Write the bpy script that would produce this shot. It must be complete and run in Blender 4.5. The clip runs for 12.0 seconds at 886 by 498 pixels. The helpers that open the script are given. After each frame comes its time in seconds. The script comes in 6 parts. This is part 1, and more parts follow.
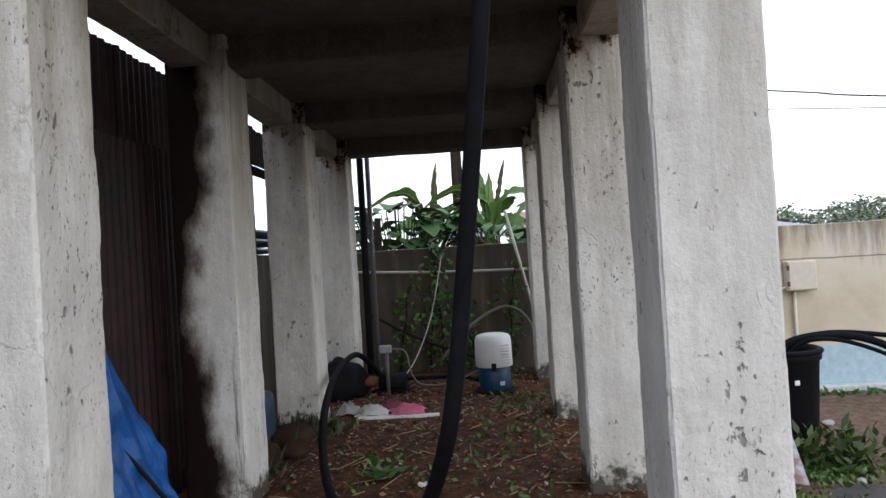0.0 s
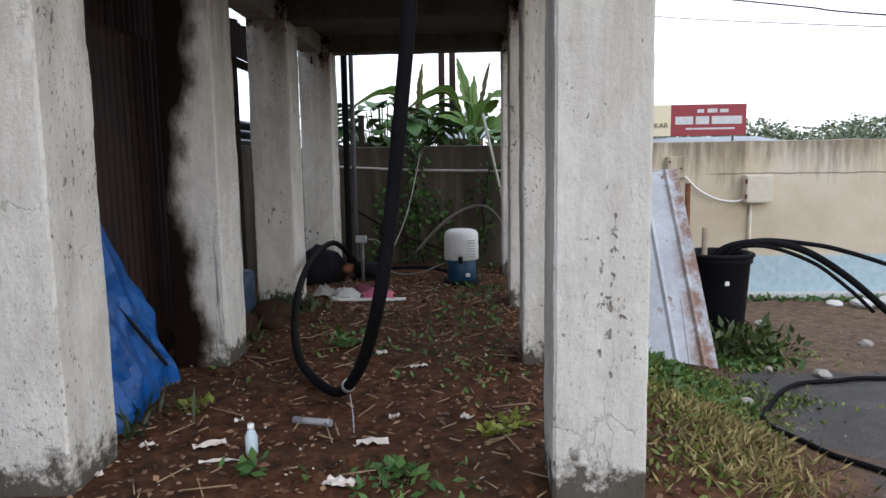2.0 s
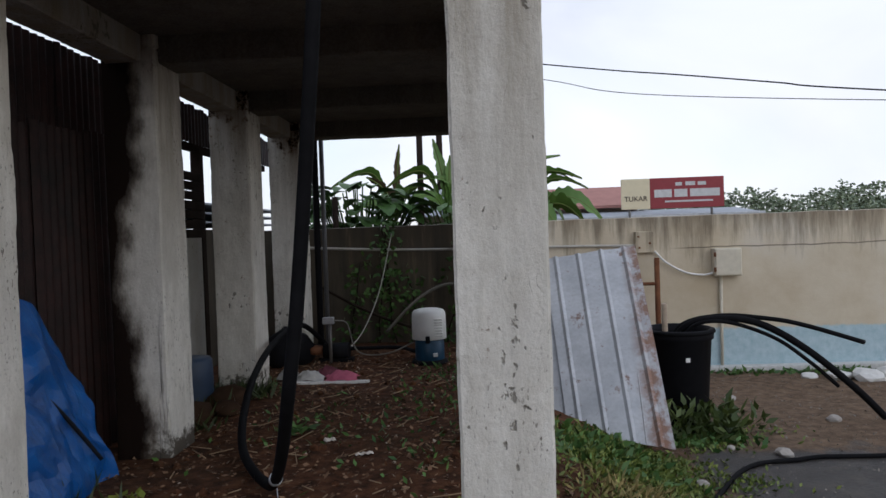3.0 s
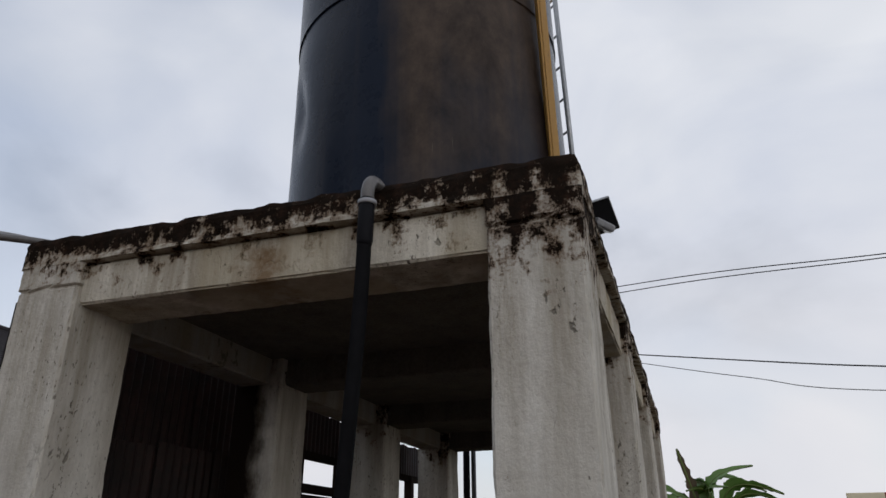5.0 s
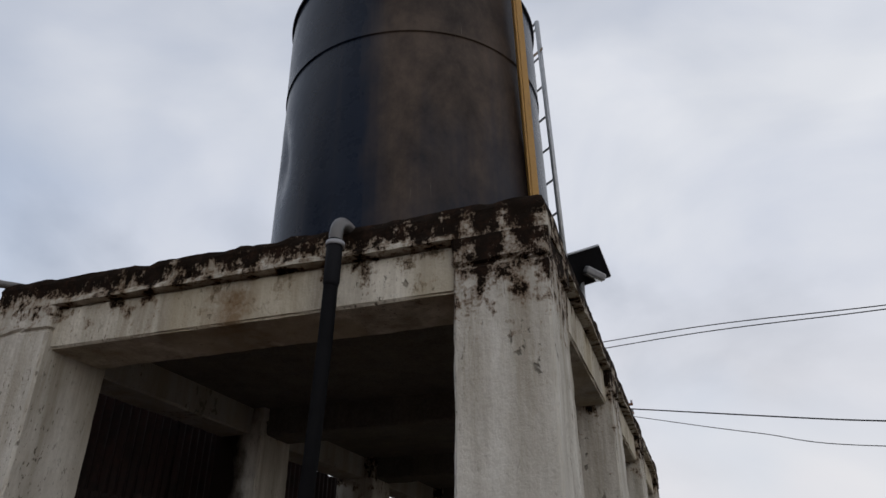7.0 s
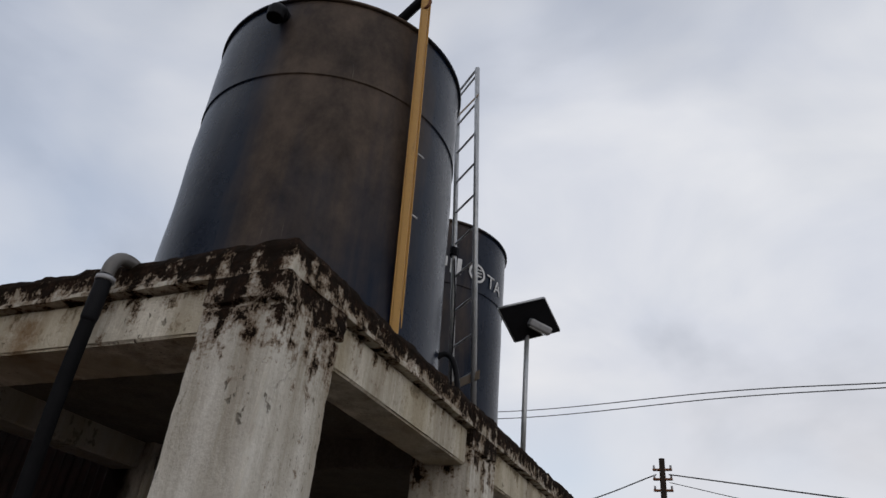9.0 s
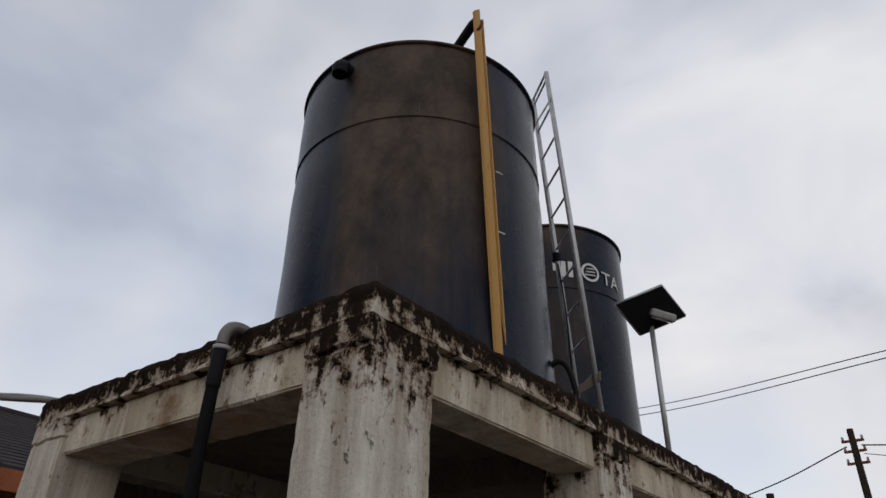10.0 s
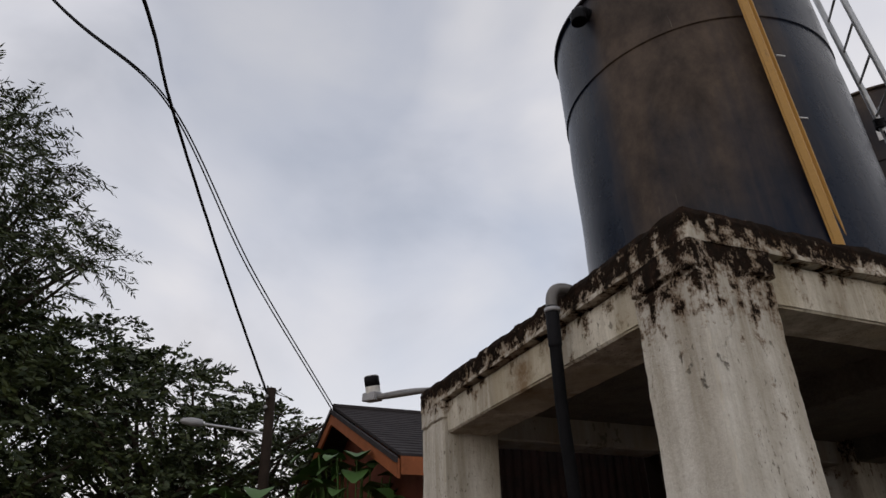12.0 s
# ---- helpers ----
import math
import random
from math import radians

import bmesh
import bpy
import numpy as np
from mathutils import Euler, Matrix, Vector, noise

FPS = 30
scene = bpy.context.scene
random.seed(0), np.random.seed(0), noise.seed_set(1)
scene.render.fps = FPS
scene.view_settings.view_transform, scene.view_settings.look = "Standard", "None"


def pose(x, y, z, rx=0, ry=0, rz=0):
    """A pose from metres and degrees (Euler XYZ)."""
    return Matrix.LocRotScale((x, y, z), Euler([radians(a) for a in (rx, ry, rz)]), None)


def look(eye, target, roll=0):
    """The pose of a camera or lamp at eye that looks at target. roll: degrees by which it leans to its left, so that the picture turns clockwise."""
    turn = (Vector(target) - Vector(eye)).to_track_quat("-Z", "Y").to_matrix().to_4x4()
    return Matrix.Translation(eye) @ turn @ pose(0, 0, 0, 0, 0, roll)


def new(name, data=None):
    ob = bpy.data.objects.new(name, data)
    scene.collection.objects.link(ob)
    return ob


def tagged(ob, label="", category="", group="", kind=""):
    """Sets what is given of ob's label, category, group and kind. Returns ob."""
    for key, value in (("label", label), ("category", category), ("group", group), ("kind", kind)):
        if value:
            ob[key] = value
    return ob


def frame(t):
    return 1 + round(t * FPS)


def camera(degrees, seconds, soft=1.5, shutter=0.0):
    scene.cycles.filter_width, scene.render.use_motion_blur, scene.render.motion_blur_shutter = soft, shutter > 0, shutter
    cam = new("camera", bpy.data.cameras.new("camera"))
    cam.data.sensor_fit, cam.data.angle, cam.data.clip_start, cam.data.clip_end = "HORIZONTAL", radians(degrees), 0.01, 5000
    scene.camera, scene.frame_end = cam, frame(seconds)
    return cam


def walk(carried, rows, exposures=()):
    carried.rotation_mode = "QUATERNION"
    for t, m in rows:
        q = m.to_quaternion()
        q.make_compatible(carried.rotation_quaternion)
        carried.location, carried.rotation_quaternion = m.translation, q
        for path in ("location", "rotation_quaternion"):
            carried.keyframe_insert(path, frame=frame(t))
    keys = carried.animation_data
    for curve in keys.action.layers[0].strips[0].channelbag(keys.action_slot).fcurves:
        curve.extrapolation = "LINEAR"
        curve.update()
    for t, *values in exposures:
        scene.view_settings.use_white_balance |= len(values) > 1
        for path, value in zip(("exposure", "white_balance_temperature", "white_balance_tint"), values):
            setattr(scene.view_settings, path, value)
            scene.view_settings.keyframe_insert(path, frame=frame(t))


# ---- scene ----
cam = camera(64.8, 12.0)
PATH = [
    (0, (-0.956, -2.274, 1.324), (-1.06, -0.277, 1.353), -3.5),
    (0.5, (-0.962, -2.458, 1.302), (-1.049, -0.46, 1.315), -2.6),
    (1, (-1.026, -2.727, 1.286), (-1.137, -0.74, 1.091), 3.5),
    (1.5, (-0.937, -2.762, 1.296), (-1.006, -0.769, 1.142), 0.6),
    (2, (-0.686, -2.772, 1.283), (-0.785, -0.791, 1.032), -0.9),
    (2.5, (-0.447, -2.834, 1.304), (-0.484, -0.842, 1.137), -2.8),
    (4.3, (0.164, -2.477, 1.475), (-0.356, -0.587, 1.868), -0.0),
    (4.5, (0.25, -2.46, 1.478), (-0.317, -0.609, 1.978), -0.7),
    (5, (0.266, -2.458, 1.516), (-0.322, -0.714, 2.301), -0.1),
    (5.5, (0.305, -2.448, 1.519), (-0.194, -0.745, 2.442), -1.0),
    (6, (0.284, -2.467, 1.494), (-0.188, -0.794, 2.483), -0.9),
    (6.5, (0.268, -2.442, 1.492), (-0.239, -0.818, 2.542), -0.5),
    (7, (0.402, -2.368, 1.476), (-0.181, -0.693, 2.401), 0.1),
    (7.5, (0.805, -2.329, 1.519), (0.222, -0.642, 2.422), 0.7),
    (7.7, (0.916, -2.261, 1.502), (0.383, -0.571, 2.428), 0.2),
    (9.5, (1.698, -1.771, 1.612), (0.806, -0.316, 2.654), 6.7),
    (10, (1.801, -1.785, 1.6), (0.722, -0.455, 2.633), 1.9),
    (10.5, (1.884, -1.797, 1.567), (0.59, -0.71, 2.636), 0.6),
    (11, (1.937, -1.793, 1.572), (0.485, -0.887, 2.607), 0.5),
    (11.5, (1.887, -1.842, 1.547), (0.335, -1.114, 2.576), -0.9),
    (12, (1.817, -1.862, 1.53), (0.2, -1.14, 2.459), -1.8),
]
walk(cam, [(t, look(eye, target, roll)) for t, eye, target, roll in PATH],
     exposures=[(0, 1.22, 5950, 10), (0.5, 0.9, 5850, 10), (1.0, 1.02, 6000, 10), (1.5, 1.24, 6000, 10), (2.0, 1.18, 6000, 10), (2.5, 0.75, 5950, 10), (4.3, 0.0, 6250, 10), (6.0, -0.08, 6300, 10), (7.7, -0.05, 6350, 10), (9.5, -0.02, 6500, 10), (11.0, 0.06, 6750, 12), (12, 0.08, 6800, 12)])

# ---- light: overcast sky with broken cloud ----
world = bpy.data.worlds.new("overcast_sky")
scene.world = world
world.use_nodes = True
wn, wl = world.node_tree.nodes, world.node_tree.links
wn.clear()
w_out = wn.new("ShaderNodeOutputWorld")
w_sky = wn.new("ShaderNodeTexSky")
w_sky.sky_type = "NISHITA"
w_sky.sun_disc = False
w_sky.sun_elevation, w_sky.sun_rotation = radians(24), radians(140)
w_skybg = wn.new("ShaderNodeBackground")
w_skybg.inputs["Strength"].default_value = 0.13
wl.new(w_sky.outputs[0], w_skybg.inputs["Color"])
w_co = wn.new("ShaderNodeTexCoord")
w_map = wn.new("ShaderNodeMapping")
w_map.inputs["Scale"].default_value = (1.0, 1.0, 1.9)
w_map.inputs["Location"].default_value = (0.35, 0.2, 0.1)
wl.new(w_co.outputs["Generated"], w_map.inputs[0])
w_n1 = wn.new("ShaderNodeTexNoise")
w_n1.inputs["Scale"].default_value, w_n1.inputs["Detail"].default_value = 2.3, 7.0
w_n1.inputs["Roughness"].default_value, w_n1.inputs["Distortion"].default_value = 0.48, 0.4
wl.new(w_map.outputs[0], w_n1.inputs["Vector"])
w_r1 = wn.new("ShaderNodeValToRGB")
cr = w_r1.color_ramp
cr.elements[0].position, cr.elements[0].color = 0.32, (0.50, 0.53, 0.60, 1)
cr.elements[1].position, cr.elements[1].color = 0.66, (0.82, 0.825, 0.85, 1)
cr.elements.new(0.47).color = (0.67, 0.695, 0.765, 1)
wl.new(w_n1.outputs["Fac"], w_r1.inputs[0])
w_cloud = wn.new("ShaderNodeBackground")
w_cloud.inputs["Strength"].default_value = 1.0
# cloud thins to a warm bright haze low down
w_sep = wn.new("ShaderNodeSeparateXYZ")
wl.new(w_co.outputs["Generated"], w_sep.inputs[0])
w_low = wn.new("ShaderNodeMapRange")
w_low.interpolation_type = "SMOOTHSTEP"
w_low.inputs["From Min"].default_value, w_low.inputs["From Max"].default_value = 0.12, 0.5
w_low.inputs["To Min"].default_value, w_low.inputs["To Max"].default_value = 0.6, 0.0
wl.new(w_sep.outputs[2], w_low.inputs["Value"])
w_haze = wn.new("ShaderNodeMix")
w_haze.data_type = "RGBA"
w_haze.inputs[7].default_value = (0.86, 0.83, 0.82, 1)
wl.new(w_low.outputs[0], w_haze.inputs[0])
wl.new(w_r1.outputs[0], w_haze.inputs[6])
wl.new(w_haze.outputs[2], w_cloud.inputs["Color"])
w_n2 = wn.new("ShaderNodeTexNoise")
w_n2.inputs["Scale"].default_value, w_n2.inputs["Detail"].default_value = 1.7, 3.0
w_map2 = wn.new("ShaderNodeMapping")
w_map2.inputs["Location"].default_value = (3.1, 1.4, 2.2)
wl.new(w_co.outputs["Generated"], w_map2.inputs[0])
wl.new(w_map2.outputs[0], w_n2.inputs["Vector"])
w_r2 = wn.new("ShaderNodeMapRange")
w_r2.inputs["From Min"].default_value, w_r2.inputs["From Max"].default_value = 0.42, 0.62
w_r2.inputs["To Min"].default_value, w_r2.inputs["To Max"].default_value = 1.0, 0.58
wl.new(w_n2.outputs["Fac"], w_r2.inputs["Value"])
w_mix = wn.new("ShaderNodeMixShader")
wl.new(w_r2.outputs[0], w_mix.inputs[0])
wl.new(w_skybg.outputs[0], w_mix.inputs[1])
wl.new(w_cloud.outputs[0], w_mix.inputs[2])
# the bright veil of cloud round the hidden sun
w_dot = wn.new("ShaderNodeVectorMath")
w_dot.operation = "DOT_PRODUCT"
w_dot.inputs[1].default_value = (math.sin(radians(140)) * 0.914, math.cos(radians(140)) * 0.914, 0.407)
wl.new(w_co.outputs["Generated"], w_dot.inputs[0])
w_r3 = wn.new("ShaderNodeMapRange")
w_r3.interpolation_type = "SMOOTHSTEP"
w_r3.inputs["From Min"].default_value, w_r3.inputs["From Max"].default_value = 0.72, 1.02
w_r3.inputs["To Min"].default_value, w_r3.inputs["To Max"].default_value = 0.0, 0.08
wl.new(w_dot.outputs["Value"], w_r3.inputs["Value"])
w_glow = wn.new("ShaderNodeBackground")
w_glow.inputs["Color"].default_value, w_glow.inputs["Strength"].default_value = (0.82, 0.82, 0.84, 1), 0.95
w_mix2 = wn.new("ShaderNodeMixShader")
wl.new(w_r3.outputs[0], w_mix2.inputs[0])
wl.new(w_mix.outputs[0], w_mix2.inputs[1])
wl.new(w_glow.outputs[0], w_mix2.inputs[2])
wl.new(w_mix2.outputs[0], w_out.inputs[0])

sun_data = bpy.data.lights.new("sun", "SUN")
sun_data.energy, sun_data.angle, sun_data.color = 0.16, radians(40), (1.0, 0.96, 0.9)
sun_lamp = new("sun", sun_data)
# azimuth 140 degrees, south-east, as the sky names it
sun_dir = Vector((math.sin(radians(140)) * math.cos(radians(24)), math.cos(radians(140)) * math.cos(radians(24)), math.sin(radians(24))))
sun_lamp.matrix_world = look(tuple(sun_dir * 30), (0, 0, 0))


# ---- materials ----
class Mat:
    """A small node builder on one Principled material."""

    def __init__(self, name, rough=0.8, metal=0.0, spec=0.5):
        self.m = bpy.data.materials.new(name)
        self.m.use_nodes = True
        self.n, self.l = self.m.node_tree.nodes, self.m.node_tree.links
        self.b = self.n["Principled BSDF"]
        self.b.inputs["Roughness"].default_value = rough
        self.b.inputs["Metallic"].default_value = metal
        self.b.inputs["Specular IOR Level"].default_value = spec
        self.co = self.n.new("ShaderNodeTexCoord")

    def pos(self, scale=(1, 1, 1), space="Object", shift=(0, 0, 0)):
        mp = self.n.new("ShaderNodeMapping")
        mp.inputs["Scale"].default_value = scale
        mp.inputs["Location"].default_value = shift
        self.l.new(self.co.outputs[space], mp.inputs[0])
        return mp.outputs[0]

    def noise(self, scale, detail=4.0, rough=0.55, vec=None, dist=0.0):
        t = self.n.new("ShaderNodeTexNoise")
        t.inputs["Scale"].default_value, t.inputs["Detail"].default_value = scale, detail
        t.inputs["Roughness"].default_value, t.inputs["Distortion"].default_value = rough, dist
        self.l.new(vec if vec is not None else self.pos(), t.inputs["Vector"])
        return t.outputs["Fac"]

    def ramp(self, fac, *stops):
        r = self.n.new("ShaderNodeValToRGB")
        e = r.color_ramp.elements
        while len(e) < len(stops):
            e.new(0.5)
        for k, (p, c) in enumerate(stops):
            e[k].position = p
            e[k].color = (*c, 1) if isinstance(c, tuple) else (c, c, c, 1)
        self.l.new(fac, r.inputs[0])
        return r.outputs[0]

    def mix(self, fac, a, b, mode="MIX"):
        x = self.n.new("ShaderNodeMix")
        x.data_type, x.blend_type = "RGBA", mode
        for sock, v in ((x.inputs[0], fac), (x.inputs[6], a), (x.inputs[7], b)):
            if isinstance(v, tuple):
                sock.default_value = (*v, 1)
            elif isinstance(v, (int, float)):
                sock.default_value = v
            else:
                self.l.new(v, sock)
        return x.outputs[2]

    def math(self, op, a, b=0.0, clamp=False):
        x = self.n.new("ShaderNodeMath")
        x.operation, x.use_clamp = op, clamp
        for k, v in ((0, a), (1, b)):
            if isinstance(v, (int, float)):
                x.inputs[k].default_value = v
            else:
                self.l.new(v, x.inputs[k])
        return x.outputs[0]

    def range(self, v, a, b, c=0.0, d=1.0):
        x = self.n.new("ShaderNodeMapRange")
        for k, w in enumerate((a, b, c, d)):
            x.inputs[k + 1].default_value = w
        self.l.new(v, x.inputs[0])
        return x.outputs[0]

    def axis(self, which, space="Object"):
        s = self.n.new("ShaderNodeSeparateXYZ")
        self.l.new(self.co.outputs[space], s.inputs[0])
        return s.outputs[which]

    def island(self):
        return self.n.new("ShaderNodeNewGeometry").outputs["Random Per Island"]

    def each(self):
        return self.n.new("ShaderNodeObjectInfo").outputs["Random"]

    def colour(self, c):
        if isinstance(c, tuple):
            self.b.inputs["Base Color"].default_value = (*c, 1)
        else:
            self.l.new(c, self.b.inputs["Base Color"])
        return self

    def rough(self, v):
        self.l.new(v, self.b.inputs["Roughness"])
        return self

    def bump(self, h, strength=0.3, dist=0.01):
        x = self.n.new("ShaderNodeBump")
        x.inputs["Strength"].default_value, x.inputs["Distance"].default_value = strength, dist
        self.l.new(h, x.inputs["Height"])
        self.l.new(x.outputs[0], self.b.inputs["Normal"])
        return self


def plain(name, c, rough=0.7, metal=0.0, vary=0.25, scale=14.0, bump=0.15):
    """One colour with blotches and fine grain."""
    k = Mat(name, rough, metal, 0.05 if max(c) < 0.06 else 0.45 if rough < 0.6 else 0.2)
    n1, n2 = k.noise(scale), k.noise(scale * 7, 3)
    dark = tuple(v * (1 - vary) for v in c)
    lite = tuple(min(1, v * (1 + vary)) for v in c)
    k.colour(k.mix(k.range(n2, 0.3, 0.7), k.ramp(n1, (0.3, dark), (0.7, lite)), c))
    k.bump(n2, bump, 0.004)
    return k.m


def concrete_mat(name, mould_top=None, soot=False, foot=True, base=(0.74, 0.74, 0.73), pitted=True, rust=False, dirt=1.0):
    """Old whitewashed render, chalky, with faint runs, mould, hairline cracks and clustered pits."""
    k = Mat(name, 0.92, spec=0.03)
    big = k.noise(1.6, 5, 0.6)
    mid = k.noise(6.5, 6, 0.7, k.pos((1, 1, 0.45)))
    fine = k.noise(55, 4, 0.7)
    col = k.ramp(big, (0.25, tuple(v * 0.86 for v in base)), (0.5, base), (0.75, tuple(min(1, v * 1.12) for v in base)))
    col = k.mix(k.range(mid, 0.42, 0.74, 0, 0.5 * dirt), col, (0.36, 0.33, 0.27))
    run = k.noise(1.0, 5, 0.7, k.pos((5, 5, 0.4), shift=(2, 7, 1)))
    col = k.mix(k.range(run, 0.5, 0.75, 0, 0.4 * dirt), col, (0.31, 0.28, 0.225))
    col = k.mix(k.range(fine, 0.42, 0.78, 0, 0.25), col, (0.36, 0.34, 0.30))
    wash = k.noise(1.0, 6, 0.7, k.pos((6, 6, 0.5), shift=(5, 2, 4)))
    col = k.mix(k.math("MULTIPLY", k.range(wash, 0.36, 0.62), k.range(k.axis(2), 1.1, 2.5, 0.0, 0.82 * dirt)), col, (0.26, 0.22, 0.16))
    where = k.range(k.noise(1.5, 3, 0.6, k.pos(shift=(8, 3, 5))), 0.46, 0.62)
    speck = k.noise(60, 3, 0.6, k.pos((1, 1, 0.5)))
    col = k.mix(k.math("MULTIPLY", k.range(speck, 0.60, 0.67), k.math("MULTIPLY", where, 0.85)), col, (0.09, 0.075, 0.055))
    lumps = k.noise(17, 5, 0.65, k.pos((1, 1, 0.7)))
    height = k.math("ADD", k.math("MULTIPLY", fine, 0.35), k.math("ADD", lumps, k.math("MULTIPLY", mid, 0.8)))
    if pitted:
        pits = k.noise(24, 3, 0.5, k.pos((1, 1, 0.62)))
        patch = k.noise(1.9, 3, 0.6, k.pos(shift=(4, 1, 2)))
        # a spalled patch low on the front face of the corner column
        spall = k.math("MULTIPLY", k.range(k.math("ABSOLUTE", k.math("ADD", k.axis(0), 0.17)), 0.02, 0.13, 1.0, 0.0), k.math("MULTIPLY", k.range(k.math("ABSOLUTE", k.math("SUBTRACT", k.axis(2), 0.78)), 0.15, 0.5, 1.0, 0.0), k.range(k.axis(1), 0.1, 0.2, 0.2, 0.0)))
        hole = k.range(k.math("ADD", k.math("ADD", pits, spall), k.range(patch, 0.5, 0.66, -0.10, 0.09)), 0.66, 0.72)
        col = k.mix(k.math("MULTIPLY", hole, 0.75), col, (0.14, 0.125, 0.10))
        height = k.math("ADD", height, k.math("MULTIPLY", hole, -1.3))
        v = k.n.new("ShaderNodeTexVoronoi")
        v.feature = "DISTANCE_TO_EDGE"
        v.inputs["Scale"].default_value = 3.1
        warp = k.n.new("ShaderNodeVectorMath")
        warp.operation = "ADD"
        nv = k.n.new("ShaderNodeTexNoise")
        nv.inputs["Scale"].default_value, nv.inputs["Detail"].default_value = 5.0, 5.0
        k.l.new(k.pos((1, 1, 0.5)), nv.inputs["Vector"])
        sc = k.n.new("ShaderNodeVectorMath")
        sc.operation = "SCALE"
        sc.inputs["Scale"].default_value = 0.35
        k.l.new(nv.outputs["Color"], sc.inputs[0])
        k.l.new(k.pos((1, 1, 0.5)), warp.inputs[0])
        k.l.new(sc.outputs[0], warp.inputs[1])
        k.l.new(warp.outputs[0], v.inputs["Vector"])
        crack = k.math("MULTIPLY", k.range(v.outputs["Distance"], 0.004, 0.014, 1.0, 0.0), k.range(k.noise(2.4, 3, 0.6, k.pos(shift=(1, 9, 3))), 0.56, 0.62))
        col = k.mix(k.math("MULTIPLY", crack, 0.25), col, (0.10, 0.085, 0.065))
        height = k.math("ADD", height, k.math("MULTIPLY", crack, -0.25))
    z = k.axis(2)
    if mould_top:
        lo, hi, weak, strong = mould_top
        drip = k.noise(1.0, 6, 0.75, k.pos((13, 13, 2.6)))
        blot = k.noise(10, 7, 0.78)
        reach = k.math("ADD", k.range(z, lo, hi, weak, strong), k.math("ADD", k.math("MULTIPLY", drip, 1.1), k.math("SUBTRACT", k.math("MULTIPLY", blot, 1.9), 0.2)))
        col = k.mix(k.range(reach, 0.94, 1.1, 0, 0.75), col, (0.17, 0.10, 0.052))
        col = k.mix(k.range(reach, 1.09, 1.18, 0, 0.97), col, k.ramp(k.noise(14, 5, 0.75), (0.48, (0.006, 0.004, 0.003)), (0.66, (0.022, 0.011, 0.007)), (0.8, (0.10, 0.045, 0.024))))
        height = k.math("ADD", height, k.math("MULTIPLY", k.range(reach, 1.0, 1.2), 0.5))
    if foot:
        fb = k.noise(9, 5, 0.7)
        low = k.math("ADD", k.range(z, -0.12, 0.34, 0.42, -0.3), fb)
        col = k.mix(k.range(low, 0.66, 0.82, 0, 0.9), col, (0.045, 0.034, 0.022))
    if soot:
        x = k.axis(0)
        bulge = k.math("MULTIPLY", k.math("SUBTRACT", k.noise(1.5, 3, 0.55, k.pos((0.6, 0.6, 1))), 0.5), 1.3)
        fray = k.math("MULTIPLY", k.math("SUBTRACT", k.noise(9, 5, 0.7, k.pos((1, 1, 0.5))), 0.5), 0.5)
        edge = k.math("ADD", k.range(x, -2.824, -2.442, 0.66, -0.3), k.math("ADD", bulge, fray))
        col = k.mix(k.range(edge, 0.0, 0.3, 0, 0.75), col, (0.10, 0.075, 0.055))
        col = k.mix(k.range(edge, 0.14, 0.4), col, (0.014, 0.009, 0.007))
        dribble = k.noise(1.0, 4, 0.7, k.pos((16, 16, 1.1)))
        col = k.mix(k.math("MULTIPLY", k.range(dribble, 0.6, 0.68, 0, 0.8), k.range(z, 1.1, 0.3)), col, (0.04, 0.033, 0.026))
    if rust:
        x = k.axis(0)
        spot = k.math("MULTIPLY", k.range(k.math("ABSOLUTE", k.math("ADD", x, 1.42)), 0.06, 0.17, 1.0, 0.0), k.range(k.noise(9, 5, 0.7), 0.35, 0.6))
        col = k.mix(k.math("MULTIPLY", spot, 0.85), col, (0.14, 0.07, 0.022))
        patch2 = k.noise(2.6, 1, 0.3, k.pos((1, 1, 0.2), shift=(3, 0, 0)))
        col = k.mix(k.range(patch2, 0.48, 0.6, 0, 0.5), col, (0.42, 0.36, 0.25))
    k.colour(col)
    k.bump(height, 0.65, 0.016)
    return k.m


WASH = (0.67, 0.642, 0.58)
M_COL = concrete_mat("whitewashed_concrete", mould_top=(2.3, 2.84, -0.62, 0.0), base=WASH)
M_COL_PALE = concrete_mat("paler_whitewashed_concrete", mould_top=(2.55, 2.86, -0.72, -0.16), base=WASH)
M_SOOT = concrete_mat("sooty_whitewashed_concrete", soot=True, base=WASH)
M_BEAM = concrete_mat("beam_concrete", mould_top=(2.6, 2.82, -0.62, -0.3), foot=False, rust=True, base=(0.68, 0.635, 0.54))
M_SLAB = concrete_mat("mouldy_slab_concrete", mould_top=(2.80, 2.95, -0.33, 0.10), foot=False, base=(0.64, 0.60, 0.52))
# beam concrete with the shade of the interior painted into its base
M_BEAM_SHADE = concrete_mat("shade_darkened_beam_concrete", foot=False, base=(0.36, 0.34, 0.31))
# shade under the slab is put into this near-black base
M_UNDER_SHADE = concrete_mat("under_slab_shade_concrete", foot=False, base=(0.085, 0.077, 0.068), pitted=False, dirt=0.25)


# ---- building helpers ----
def part(name, bm, material, parent=None, label="", smooth=False):
    """Link a bmesh as one mesh object, under a thing or a part."""
    me = bpy.data.meshes.new(name)
    bm.normal_update()
    bm.to_mesh(me)
    bm.free()
    me.materials.append(material)
    if smooth:
        for p in me.polygons:
            p.use_smooth = True
    ob = new(name, me)
    if parent is not None:
        ob.parent = parent
    if label:
        ob["label"] = label
    return ob


